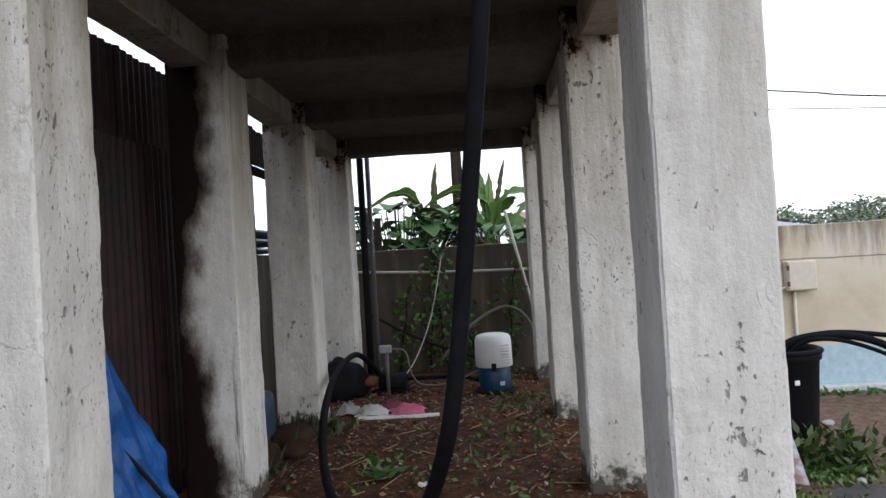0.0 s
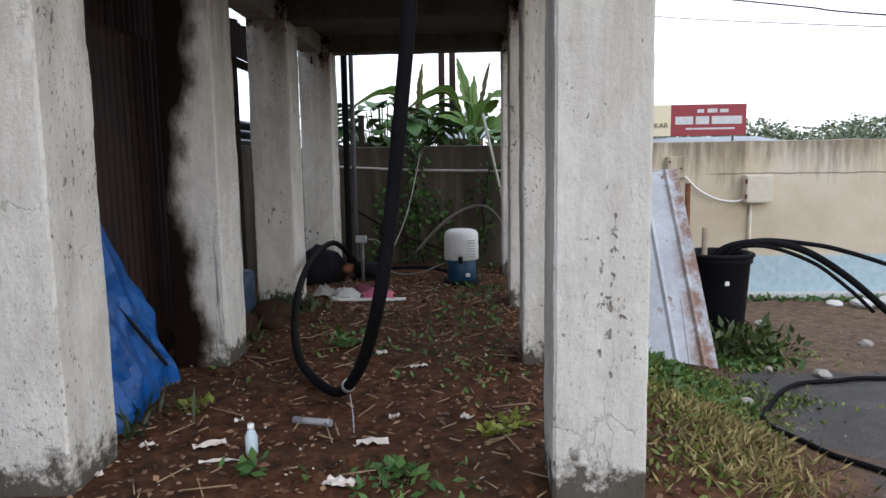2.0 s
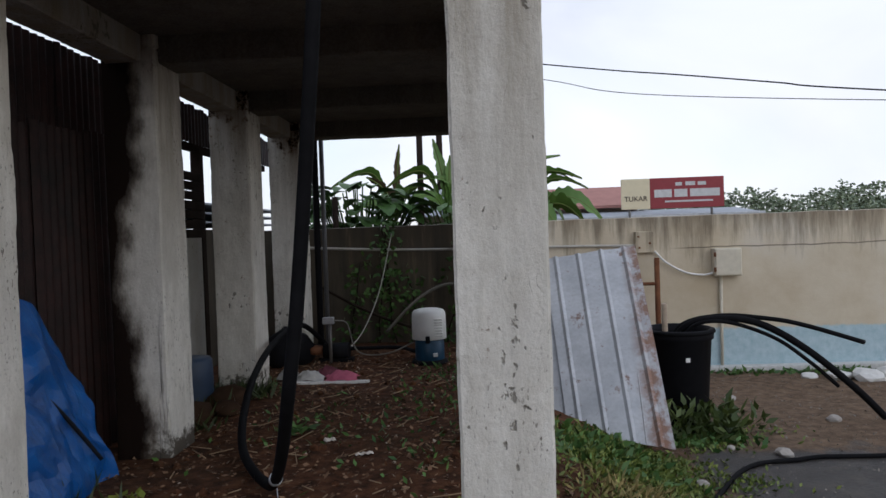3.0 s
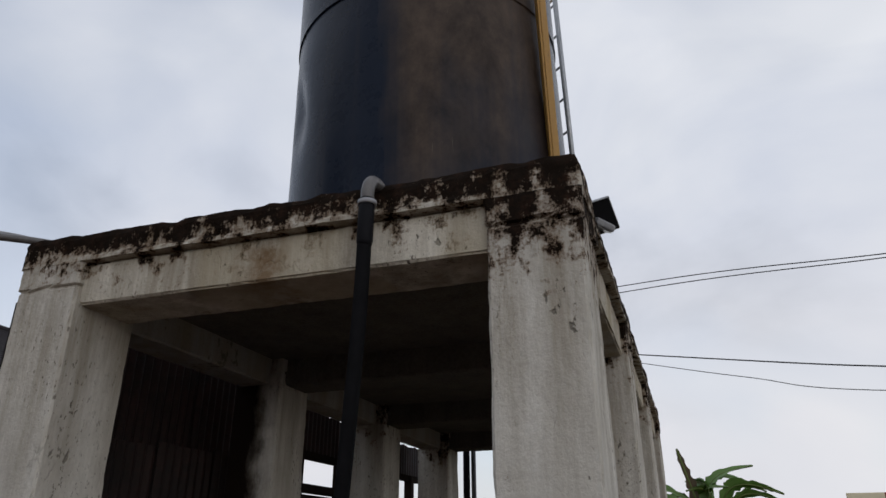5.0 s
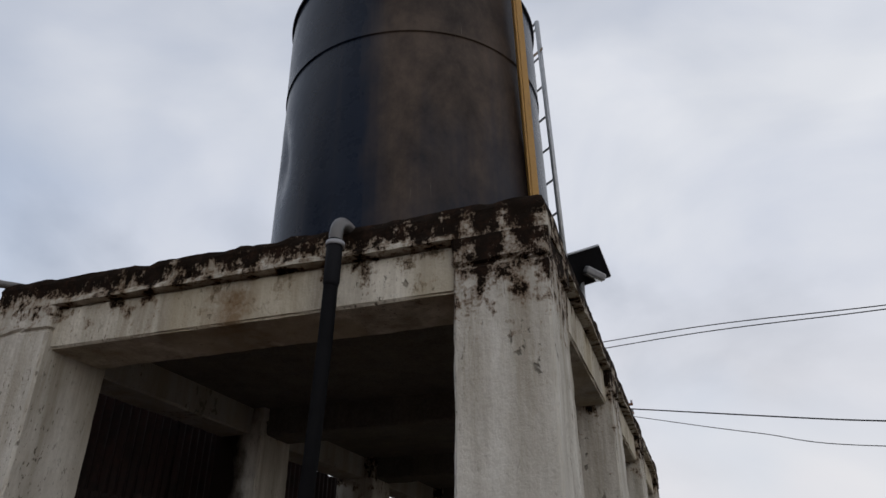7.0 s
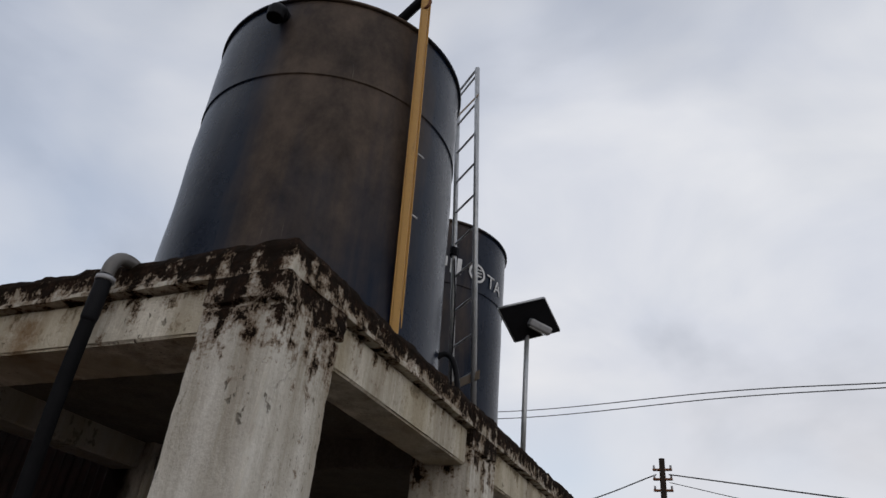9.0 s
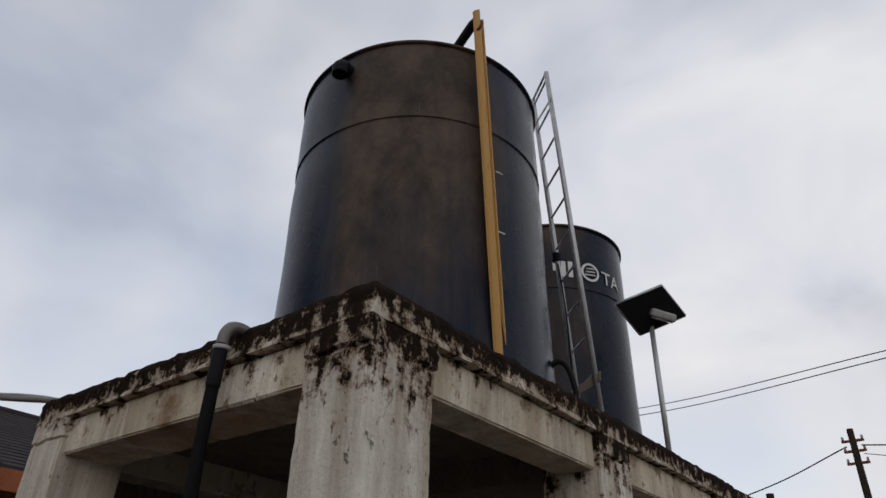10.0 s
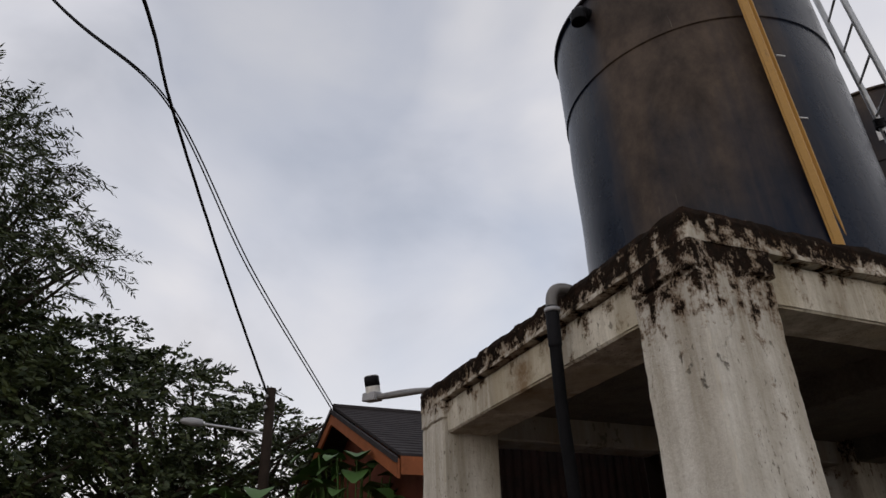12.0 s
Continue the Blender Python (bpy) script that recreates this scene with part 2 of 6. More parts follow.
def thing(name, label, category, group="", kind="", at=None):
    ob = new(name)
    ob.empty_display_size = 0.1
    if at is not None:
        ob.matrix_world = at
    return tagged(ob, label, category, group, kind)


def block(bm, x0, x1, y0, y1, z0, z1, bevel=0.0):
    """An axis box; bevel rounds its edges."""
    r = bmesh.ops.create_cube(bm, size=1.0)
    vs = r["verts"]
    bmesh.ops.scale(bm, vec=(x1 - x0, y1 - y0, z1 - z0), verts=vs)
    bmesh.ops.translate(bm, vec=((x0 + x1) / 2, (y0 + y1) / 2, (z0 + z1) / 2), verts=vs)
    if bevel:
        es = list({e for v in vs for e in v.link_edges})
        bmesh.ops.bevel(bm, geom=es, offset=bevel, segments=2, affect="EDGES", profile=0.5)
    return bm


def box(x0, x1, y0, y1, z0, z1, bevel=0.0):
    return block(bmesh.new(), x0, x1, y0, y1, z0, z1, bevel)


def frames(pts):
    """Stable frames along a polyline."""
    pts = [Vector(p) for p in pts]
    out, up = [], None
    for i, p in enumerate(pts):
        d = (pts[min(i + 1, len(pts) - 1)] - pts[max(i - 1, 0)]).normalized()
        if up is None:
            up = d.orthogonal().normalized()
        up = (up - d * up.dot(d))
        up = up.normalized() if up.length > 1e-6 else d.orthogonal().normalized()
        out.append((p, up, d.cross(up).normalized()))
    return out


def tube(bm, pts, radius, sides=10, caps=True, flat=1.0):
    """A round bar along a polyline; radius may be a list."""
    rad = radius if isinstance(radius, (list, tuple)) else [radius] * len(pts)
    rings = []
    for (p, u, v), r in zip(frames(pts), rad):
        rings.append([bm.verts.new(p + (u * math.cos(a) + v * math.sin(a) * flat) * r) for a in (2 * math.pi * k / sides for k in range(sides))])
    for a, b in zip(rings, rings[1:]):
        for k in range(sides):
            bm.faces.new((a[k], a[(k + 1) % sides], b[(k + 1) % sides], b[k])).smooth = True
    if caps:
        bm.faces.new(rings[0][::-1])
        bm.faces.new(rings[-1])
    return bm


def bar(a, b, r, sides=10):
    return tube(bmesh.new(), [a, b], r, sides)


def curve(pts, steps=10):
    """A smooth line through the points (Catmull-Rom)."""
    P = [Vector(p) for p in pts]
    P = [P[0] * 2 - P[1]] + P + [P[-1] * 2 - P[-2]]
    out = []
    for i in range(1, len(P) - 2):
        for s in range(steps):
            t = s / steps
            out.append(0.5 * (2 * P[i] + (P[i + 1] - P[i - 1]) * t + (2 * P[i - 1] - 5 * P[i] + 4 * P[i + 1] - P[i + 2]) * t * t + (3 * P[i] - P[i - 1] - 3 * P[i + 1] + P[i + 2]) * t ** 3))
    out.append(P[-2])
    return out


def lathe(bm, rows, sides=48, centre=(0, 0, 0)):
    """Revolve (radius, height) rows round z."""
    c = Vector(centre)
    rings = [[bm.verts.new(c + Vector((r * math.cos(2 * math.pi * k / sides), r * math.sin(2 * math.pi * k / sides), z))) for k in range(sides)] for r, z in rows]
    for a, b in zip(rings, rings[1:]):
        for k in range(sides):
            bm.faces.new((a[k], a[(k + 1) % sides], b[(k + 1) % sides], b[k])).smooth = True
    bm.faces.new(rings[0][::-1])
    bm.faces.new(rings[-1])
    return bm


def roughen(bm, amount, scale, seed=0.0):
    """Uneven faces, as hand-laid render has."""
    for v in bm.verts:
        v.co += noise.noise_vector(v.co * scale + Vector((seed, seed, seed))) * amount
    return bm


# ---- the concrete tank platform ----
XR, XL, XO = -0.382, -2.442, -2.824
PITCH, DEPTH, LENGTH = 1.912, 0.41, 6.146
Z_BEAM, Z_REC, Z_TOP = 2.6, 2.815, 2.968
GROUND = -0.125
platform = thing("tank_platform", "white-painted concrete tank platform on eight columns, stained black by mould", "platform", kind="structure")


def worn(corners, axis, stations, seed, cell=0.05, chip=0.012, rough=0.004, head=None):
    """A cast prism with an uneven skin and chipped arrises; corners span its section, stations run along the axis."""
    ring = []
    n = len(corners)
    for i in range(n):
        a, b = Vector(corners[i]), Vector(corners[(i + 1) % n])
        L = (b - a).length
        m = max(2, round(L / cell))
        for f in sorted({0.0, 0.012 / L, 1 - 0.012 / L} | {k / m for k in range(1, m)}):
            ring.append((a.lerp(b, f), min(f, 1 - f) * L))
    mid = sum((Vector(c) for c in corners), Vector((0, 0))) / n
    half = max(abs(c[0] - mid.x) for c in corners), max(abs(c[1] - mid.y) for c in corners)
    bm = bmesh.new()
    rows = []
    for w in stations:
        row = []
        for p, edge in ring:
            q = Vector((p.x, p.y, w))
            out = Vector(((p.x - mid.x) / half[0], (p.y - mid.y) / half[1]))
            out = Vector((math.copysign(abs(out.x) ** 12, out.x), math.copysign(abs(out.y) ** 12, out.y)))
            d = rough * noise.noise(q * 3.1 + Vector((seed, 0, 0))) * 1.5 + rough * 0.5 * noise.noise(q * 19)
            if edge < 0.014:
                d -= chip * max(0.0, noise.noise(q * 13 + Vector((0, seed, 0))) + 0.1) * (1.0 if edge < 1e-6 else 0.35) + (0.006 if edge < 1e-6 else 0.0)
            if head:
                d += head(p, w, edge)
            r = p + out * d
            row.append(bm.verts.new({"z": (r.x, r.y, w), "x": (w, r.x, r.y), "y": (r.x, w, r.y)}[axis]))
        rows.append(row)
    m = len(ring)
    for a, b in zip(rows, rows[1:]):
        for i in range(m):
            bm.faces.new((a[i], a[(i + 1) % m], b[(i + 1) % m], b[i]))
    bm.faces.new(rows[0][::-1])
    bm.faces.new(rows[-1])
    bmesh.ops.recalc_face_normals(bm, faces=bm.faces)
    return bm


def steps_between(a, b, step):
    n = max(1, round((b - a) / step))
    return [a + (b - a) * k / n for k in range(n + 1)]


def column(x0, x1, y0, material, seed):
    """A square column whose head was cast in a second pour, standing proud over a ragged joint."""
    def head(p, w, edge):
        joint = 2.702 + 0.016 * noise.noise(Vector((p.x * 9, p.y * 9, seed))) + 0.008 * noise.noise(Vector((p.x * 31, p.y * 31, seed)))
        show = max(0.0, min(1.0, 0.6 + 1.6 * noise.noise(Vector((p.x * 3.5, p.y * 3.5, seed + 2)))))
        if w > joint:
            return (0.013 + 0.006 * noise.noise(Vector((p.x * 24, p.y * 24, w * 24)))) * show
        return -0.012 * show if w > joint - 0.016 else 0.0
    zs = steps_between(-0.5, 2.64, 0.04) + steps_between(2.648, 2.76, 0.008) + steps_between(2.775, Z_REC, 0.02)
    bm = worn([(x0, y0), (x1, y0), (x1, y0 + DEPTH), (x0, y0 + DEPTH)], "z", zs, seed, head=head)
    return part("column", bm, material, platform)


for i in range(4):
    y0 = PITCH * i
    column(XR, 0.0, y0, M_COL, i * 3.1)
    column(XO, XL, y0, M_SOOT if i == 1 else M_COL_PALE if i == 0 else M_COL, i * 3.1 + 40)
# cross beams between the column pairs, side beams between neighbours
for i in range(4):
    ya, yb = PITCH * i + (0.035 if i == 0 else 0.06), PITCH * i + DEPTH - 0.035
    # inner beams get the darkened copy, its colour standing in for shade
    part("cross_beam", worn([(ya, Z_BEAM), (yb, Z_BEAM), (yb, Z_REC - 0.002), (ya, Z_REC - 0.002)], "x", steps_between(XL - 0.01, XR + 0.01, 0.035), i * 1.7, 0.06, 0.014, 0.003), M_BEAM if i == 0 else M_UNDER_SHADE, platform)
for i in range(3):
    y0, y1 = PITCH * i + DEPTH - 0.01, PITCH * (i + 1) + 0.01
    # the left beams are seen from inside and take the shade-darkened colour
    for xa, xb, mt in ((XR + 0.09, -0.035, M_BEAM), (XO + 0.035, XL - 0.09, M_BEAM_SHADE)):
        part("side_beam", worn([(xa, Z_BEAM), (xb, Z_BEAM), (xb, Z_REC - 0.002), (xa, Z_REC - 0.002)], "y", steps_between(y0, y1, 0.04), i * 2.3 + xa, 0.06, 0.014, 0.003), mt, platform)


def slab():
    """The roof slab, its rim crumbled, with a ragged drip edge along the foot."""
    def head(p, w, edge):
        u = (w - Z_REC) / (Z_TOP - Z_REC)
        n1 = noise.noise(Vector((p.x * 7, p.y * 7, w * 9)))
        n2 = noise.noise(Vector((p.x * 26, p.y * 26, w * 30)))
        on_end = p.y < 0.01 or p.y > LENGTH - 0.01
        over_column = (p.x > XR or p.x < XL) if on_end else p.y % PITCH < DEPTH
        drip = (0.012 + 0.008 * noise.noise(Vector((p.x * 5, p.y * 5, 3)))) if u < 0.16 and not over_column else 0.008 if over_column else 0.0
        worn_top = -0.016 * max(0.0, u - 0.8) / 0.2 * (1 + noise.noise(Vector((p.x * 11, p.y * 11, 8))))
        return 0.007 * n1 + 0.005 * n2 + drip + worn_top
    bm = worn([(XO, 0), (0, 0), (0, LENGTH), (XO, LENGTH)], "z", steps_between(Z_REC, Z_TOP, 0.017), 5.0, 0.03, 0.02, 0.003, head)
    for v in bm.verts:
        if v.co.z > Z_TOP - 0.02:
            v.co.z += 0.016 * noise.noise(Vector((v.co.x * 6, v.co.y * 6, 1))) + 0.007 * noise.noise(Vector((v.co.x * 21, v.co.y * 21, 1)))
    return part("slab", bm, M_SLAB, platform, "roof slab with black mould along its edge")


slab()
# thin panels below the slab carry the painted shade of the ceiling
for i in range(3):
    part("ceiling_panel", box(XO + 0.12, -0.12, PITCH * i + DEPTH - 0.03, PITCH * (i + 1) + 0.055, Z_REC - 0.03, Z_REC - 0.012, 0.004), M_UNDER_SHADE, platform)

# ---- ground ----
def lift(x, y):
    """Height of the ground: a low mound under the platform, the yard beside it lower."""
    s = min(1, max(0, (x - 0.1) / 1.3))
    s = s * s * (3 - 2 * s)
    back = min(1, max(0, (y + 1.5) / 3.5))
    far = min(1, max(0, (y - 6.6) / 3))
    bumps = 0.03 * noise.noise(Vector((x * 0.9, y * 0.9, 0))) + 0.012 * noise.noise(Vector((x * 4, y * 4, 3)))
    return GROUND - s * (0.14 + 0.24 * back + 0.03 * min(4, max(0, y - 3))) - 0.15 * far + bumps


def ground_mat():
    k = Mat("red_soil_and_tarmac", 0.9, spec=0.16)
    n1, n2, n3 = k.noise(1.1, 5), k.noise(9, 6, 0.7), k.noise(70, 4, 0.7)
    soil = k.ramp(n2, (0.32, (0.02, 0.009, 0.005)), (0.5, (0.082, 0.034, 0.016)), (0.72, (0.17, 0.075, 0.035)))
    soil = k.mix(k.range(n1, 0.45, 0.68, 0, 0.5), soil, (0.035, 0.023, 0.012))
    sand = k.ramp(n2, (0.3, (0.07, 0.046, 0.03)), (0.7, (0.22, 0.15, 0.10)))
    tar = k.ramp(n3, (0.3, (0.04, 0.036, 0.034)), (0.7, (0.10, 0.092, 0.086)))
    tar = k.mix(k.range(n2, 0.5, 0.75, 0, 0.45), tar, (0.15, 0.12, 0.095))
    x, y = k.axis(0), k.axis(1)
    wob = k.math("MULTIPLY", k.math("SUBTRACT", k.noise(1.6, 5, 0.6), 0.5), 1.3)
    inx = k.range(k.math("ADD", x, wob), 1.3, 1.5)
    iny = k.range(k.math("ADD", y, wob), 3.1, 2.9)
    soil = k.mix(k.range(k.math("ADD", x, k.math("MULTIPLY", wob, 0.6)), 0.9, 1.6), soil, sand)
    tarred = k.math("MULTIPLY", inx, iny)
    k.colour(k.mix(tarred, soil, tar))
    k.rough(k.math("SUBTRACT", 0.92, k.math("MULTIPLY", tarred, k.range(n1, 0.4, 0.6, 0.2, 0.5))))
    k.bump(k.math("ADD", n2, k.math("MULTIPLY", n3, 0.4)), 0.7, 0.03)
    return k.m


M_GROUND = ground_mat()


def ground():
    bm = bmesh.new()
    def axis_steps(lo, a, b, hi, fine, coarse):
        out, v = [lo], lo
        while v < hi - 1e-6:
            inside = a <= v < b
            step = fine if inside else min(coarse, max(fine, 0.35 * (a - v if v < a else v - b)))
            v = min(v + step, hi)
            out.append(v)
        return out
    xs = axis_steps(-260, -5, 6, 260, 0.1, 60)
    ys = axis_steps(-260, -4, 7.4, 260, 0.1, 60)
    grid = [[bm.verts.new((x, y, lift(x, y))) for y in ys] for x in xs]
    for i in range(len(xs) - 1):
        for j in range(len(ys) - 1):
            bm.faces.new((grid[i][j], grid[i + 1][j], grid[i + 1][j + 1], grid[i][j + 1]))
    return tagged(part("ground", bm, M_GROUND, None, smooth=True), "red-brown soil yard running into grey tarmac", "ground", kind="structure")


ground()

# ---- boundary wall ----
def wall_mat():
    k = Mat("cream_boundary_wall", 0.92)
    n1, n2, n3 = k.noise(1.3, 5, 0.6), k.noise(10, 5, 0.7), k.noise(60, 3)
    drip = k.noise(1.0, 6, 0.7, k.pos((5, 5, 0.45)))
    col = k.ramp(n1, (0.3, (0.50, 0.415, 0.29)), (0.55, (0.60, 0.525, 0.40)), (0.75, (0.63, 0.575, 0.48)))
    z, x = k.axis(2), k.axis(0)
    blue = k.math("MULTIPLY", k.range(k.math("ADD", z, k.math("MULTIPLY", n2, 0.12)), 0.02, -0.01), k.range(x, 0.2, 0.5))
    col = k.mix(blue, col, k.ramp(n2, (0.35, (0.34, 0.47, 0.52)), (0.65, (0.47, 0.58, 0.63))))
    mould = k.math("ADD", k.range(z, 0.5, 1.5, -0.1, 0.3), drip)
    col = k.mix(k.range(mould, 0.62, 0.82, 0, 0.75), col, (0.13, 0.10, 0.065))
    # below x = 0.6 the wall turns a streaky dark brown
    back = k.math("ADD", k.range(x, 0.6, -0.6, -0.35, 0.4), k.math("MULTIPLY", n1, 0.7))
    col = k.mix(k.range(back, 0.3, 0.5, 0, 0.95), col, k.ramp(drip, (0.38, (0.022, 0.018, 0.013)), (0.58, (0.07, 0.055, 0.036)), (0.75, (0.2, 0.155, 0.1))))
    wander = k.math("ADD", z, k.math("MULTIPLY", k.noise(1.4, 3), -0.09))
    crack = k.math("MULTIPLY", k.range(k.math("ABSOLUTE", k.math("SUBTRACT", wander, 1.0)), 0.004, 0.012, 1.0, 0.0), k.range(x, 2.3, 2.6))
    col = k.mix(k.math("MULTIPLY", crack, 0.8), col, (0.10, 0.08, 0.055))
    k.colour(col)
    k.bump(k.math("ADD", n2, k.math("MULTIPLY", n3, 0.4)), 0.4, 0.01)
    return k.m


M_WALL = wall_mat()
Y_WALL = 6.8
wall_bm = bmesh.new()
nxw = 120
prof_w = []
for i in range(nxw + 1):
    x = -9 + 27 * i / nxw
    top = 1.475 + 0.012 * noise.noise(Vector((x * 2.2, 0, 7)))
    prof_w.append([wall_bm.verts.new(v) for v in ((x, Y_WALL, -1.0), (x, Y_WALL, top), (x, Y_WALL + 0.14, top + 0.01), (x, Y_WALL + 0.14, -1.0))])
for a, b in zip(prof_w, prof_w[1:]):
    for k in range(3):
        wall_bm.faces.new((a[k], b[k], b[k + 1], a[k + 1]))
wall_bm.faces.new(prof_w[0])
wall_bm.faces.new(prof_w[-1][::-1])
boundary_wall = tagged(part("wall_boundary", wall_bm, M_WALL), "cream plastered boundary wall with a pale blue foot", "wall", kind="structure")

# ---- tanks ----
def tank_mat():
    k = Mat("weathered_black_plastic", 0.4, spec=0.15)
    n1 = k.noise(0.9, 5, 0.6, k.pos((1.1, 1.1, 0.7), shift=(1.3, 0.2, 0)))
    n2 = k.noise(4.5, 7, 0.75)
    n3 = k.noise(1.0, 6, 0.7, k.pos((3.0, 3.0, 2.0), shift=(0, 4, 1)), 0.15)
    stre = k.noise(1.0, 5, 0.65, k.pos((9, 9, 0.35)))
    # sun-faded brown on the weather side, blue-black elsewhere
    face = k.math("ADD", k.math("MULTIPLY", k.axis(0), 0.66), k.math("MULTIPLY", k.axis(1), -0.79))
    fade = k.math("ADD", k.math("ADD", k.range(face, 0.62, 0.9, -0.45, 0.5), k.range(k.axis(2), 0.1, 1.6, -0.5, 0.12)), k.math("ADD", k.math("MULTIPLY", k.math("SUBTRACT", n1, 0.5), 1.5), k.math("MULTIPLY", k.math("SUBTRACT", stre, 0.5), 0.7)))
    dark = k.mix(k.range(n2, 0.4, 0.7, 0, 0.7), (0.003, 0.007, 0.018), (0.008, 0.013, 0.027))
    brown = k.mix(k.range(n3, 0.34, 0.68), (0.028, 0.020, 0.016), (0.098, 0.071, 0.053))
    brown = k.mix(k.range(n2, 0.5, 0.8, 0, 0.55), brown, (0.032, 0.025, 0.021))
    col = k.mix(k.range(fade, 0.0, 0.55), dark, brown)
    col = k.mix(k.range(stre, 0.58, 0.8, 0, 0.3), col, (0.075, 0.062, 0.052))
    scr = k.noise(1.0, 3, 0.6, k.pos((45, 45, 3.0)), 0.6)
    col = k.mix(k.math("MULTIPLY", k.range(scr, 0.70, 0.76, 0, 0.6), k.range(n1, 0.45, 0.6)), col, (0.16, 0.14, 0.12))
    k.colour(col)
    k.rough(k.math("ADD", k.range(fade, 0.0, 0.55, 0.28, 0.62), k.math("MULTIPLY", k.math("SUBTRACT", n2, 0.5), 0.2)))
    k.bump(k.math("ADD", n1, k.math("ADD", k.math("MULTIPLY", n2, 0.14), k.math("MULTIPLY", n3, 0.2))), 0.25, 0.04)
    return k.m


M_TANK = tank_mat()
def tank(cx, cy, R, H, label, lean=(0, 0)):
    t = thing("water_tank", label, "water tank", "water tanks on the platform", at=pose(cx, cy, Z_TOP - 0.004, lean[0], lean[1], 0))
    a, b = H * 0.722, H * 0.985
    rows = [(R + 0.02, 0.0), (R + 0.022, 0.06), (R + 0.012, 0.4), (R, 1.0), (R - 0.002, a - 0.3), (R - 0.011, a - 0.01), (R - 0.011, a - 0.006), (R - 0.001, a - 0.005), (R - 0.001, a - 0.001), (R - 0.003, a + 0.03), (R - 0.008, b - 0.02), (R - 0.008, b + 0.01), (0.05, b + 0.012)]
    fine = []
    for (r0, z0), (r1, z1) in zip(rows, rows[1:]):
        n = max(1, int((z1 - z0) / 0.07))
        fine += [(r0 + (r1 - r0) * s / n, z0 + (z1 - z0) * s / n) for s in range(n)]
    fine.append(rows[-1])
    bm = lathe(bmesh.new(), fine, 112)
    # soft dents low on the shell
    for v in bm.verts:
        if v.co.z < b - 0.05 and v.co.xy.length > R - 0.1:
            ang = math.atan2(v.co.y, v.co.x)
            wave = noise.noise(Vector((math.cos(ang) * 1.3, math.sin(ang) * 1.3, v.co.z * 0.8 + cx * 3))) * 0.018
            dent = 0.05 * math.exp(-((ang + 2.36 + 0.25 * (v.co.z - a + 0.62)) / 0.12) ** 2 - ((v.co.z - a + 0.62) / 0.27) ** 2)
            f = 1 + (wave - dent) / R
            v.co.x, v.co.y = v.co.x * f, v.co.y * f
    part("shell", bm, M_TANK, t)
    part("rim", lathe(bmesh.new(), [(R - 0.03, b + 0.014), (R + 0.008, b + 0.014), (R + 0.012, b + 0.022), (R + 0.012, H - 0.006), (R + 0.006, H), (R - 0.03, H)], 96), M_TANK, t)
    part("lid", lathe(bmesh.new(), [(R - 0.04, H - 0.02), (R - 0.04, H + 0.004), (R - 0.3, H + 0.06), (0.27, H + 0.12), (0.02, H + 0.13)], 64), M_TANK, t)
    part("manhole_cover", lathe(bmesh.new(), [(0.25, H + 0.11), (0.25, H + 0.17), (0.23, H + 0.18), (0.03, H + 0.185)], 32), M_TANK, t)
    return t


tank_one = tank(-1.195, 1.63, 0.955, 2.56, "tall black plastic water tank, faded brown, on the concrete slab", (1.0, -0.7))
tank_two = tank(-1.6, 4.315, 0.80, 2.655, "narrower black plastic water tank with white lettering, on the slab")


def on_tank(cx, cy, R, ang, z, out=0.0):
    return Vector((cx + (R + out) * math.cos(ang), cy + (R + out) * math.sin(ang), z))


M_BLACK = plain("black_plastic", (0.012, 0.012, 0.014), 0.5, bump=0.05)
M_HOSE = plain("black_hose_rubber", (0.008, 0.008, 0.009), 0.68, vary=0.4, bump=0.05)
M_ELBOW = plain("grey_brown_elbow", (0.12, 0.112, 0.105), 0.35, vary=0.3)
M_GREYPVC = plain("grey_pvc", (0.30, 0.30, 0.31), 0.45)
M_WHITE = plain("white_plastic", (0.78, 0.77, 0.74), 0.4, vary=0.08)
M_LETTER = plain("white_lettering", (0.6, 0.6, 0.6), 0.6, vary=0.2)
M_GALV = plain("galvanised_steel", (0.42, 0.43, 0.44), 0.5, metal=0.6, vary=0.3)


def yellow_mat():
    k = Mat("chipped_yellow_paint", 0.55)
    n, f = k.noise(5, 5, 0.7, k.pos((4, 4, 1))), k.noise(45, 4)
    col = k.mix(k.range(f, 0.3, 0.8, 0, 0.4), (0.44, 0.24, 0.05), (0.33, 0.17, 0.045))
    k.colour(k.mix(k.range(n, 0.6, 0.72, 0, 0.7), col, (0.12, 0.07, 0.035)))
    k.bump(f, 0.3, 0.004)
    return k.m


def rust_mat(name, deep=(0.10, 0.042, 0.022), lite=(0.23, 0.10, 0.05), rough=0.85, spec=0.15):
    k = Mat(name, rough, spec=spec)
    n, f = k.noise(4, 6, 0.7), k.noise(40, 4)
    k.colour(k.mix(k.range(f, 0.3, 0.7, 0, 0.5), k.ramp(n, (0.3, deep), (0.7, lite)), deep))
    k.bump(f, 0.4, 0.006)
    return k.m


M_YELLOW, M_RUST = yellow_mat(), rust_mat("rusty_iron")

# gauge channel up the tank, with its overflow pipe
gauge = thing("gauge_channel", "tall yellow-painted steel channel standing against the black tank", "level gauge")
g0, g1 = Vector((-0.29, 1.335, Z_TOP)), Vector((-0.299, 1.10, 5.79))
gy = Vector((0.32, -0.95, 0)).normalized()
gx = Vector((0.95, 0.32, 0)).normalized()


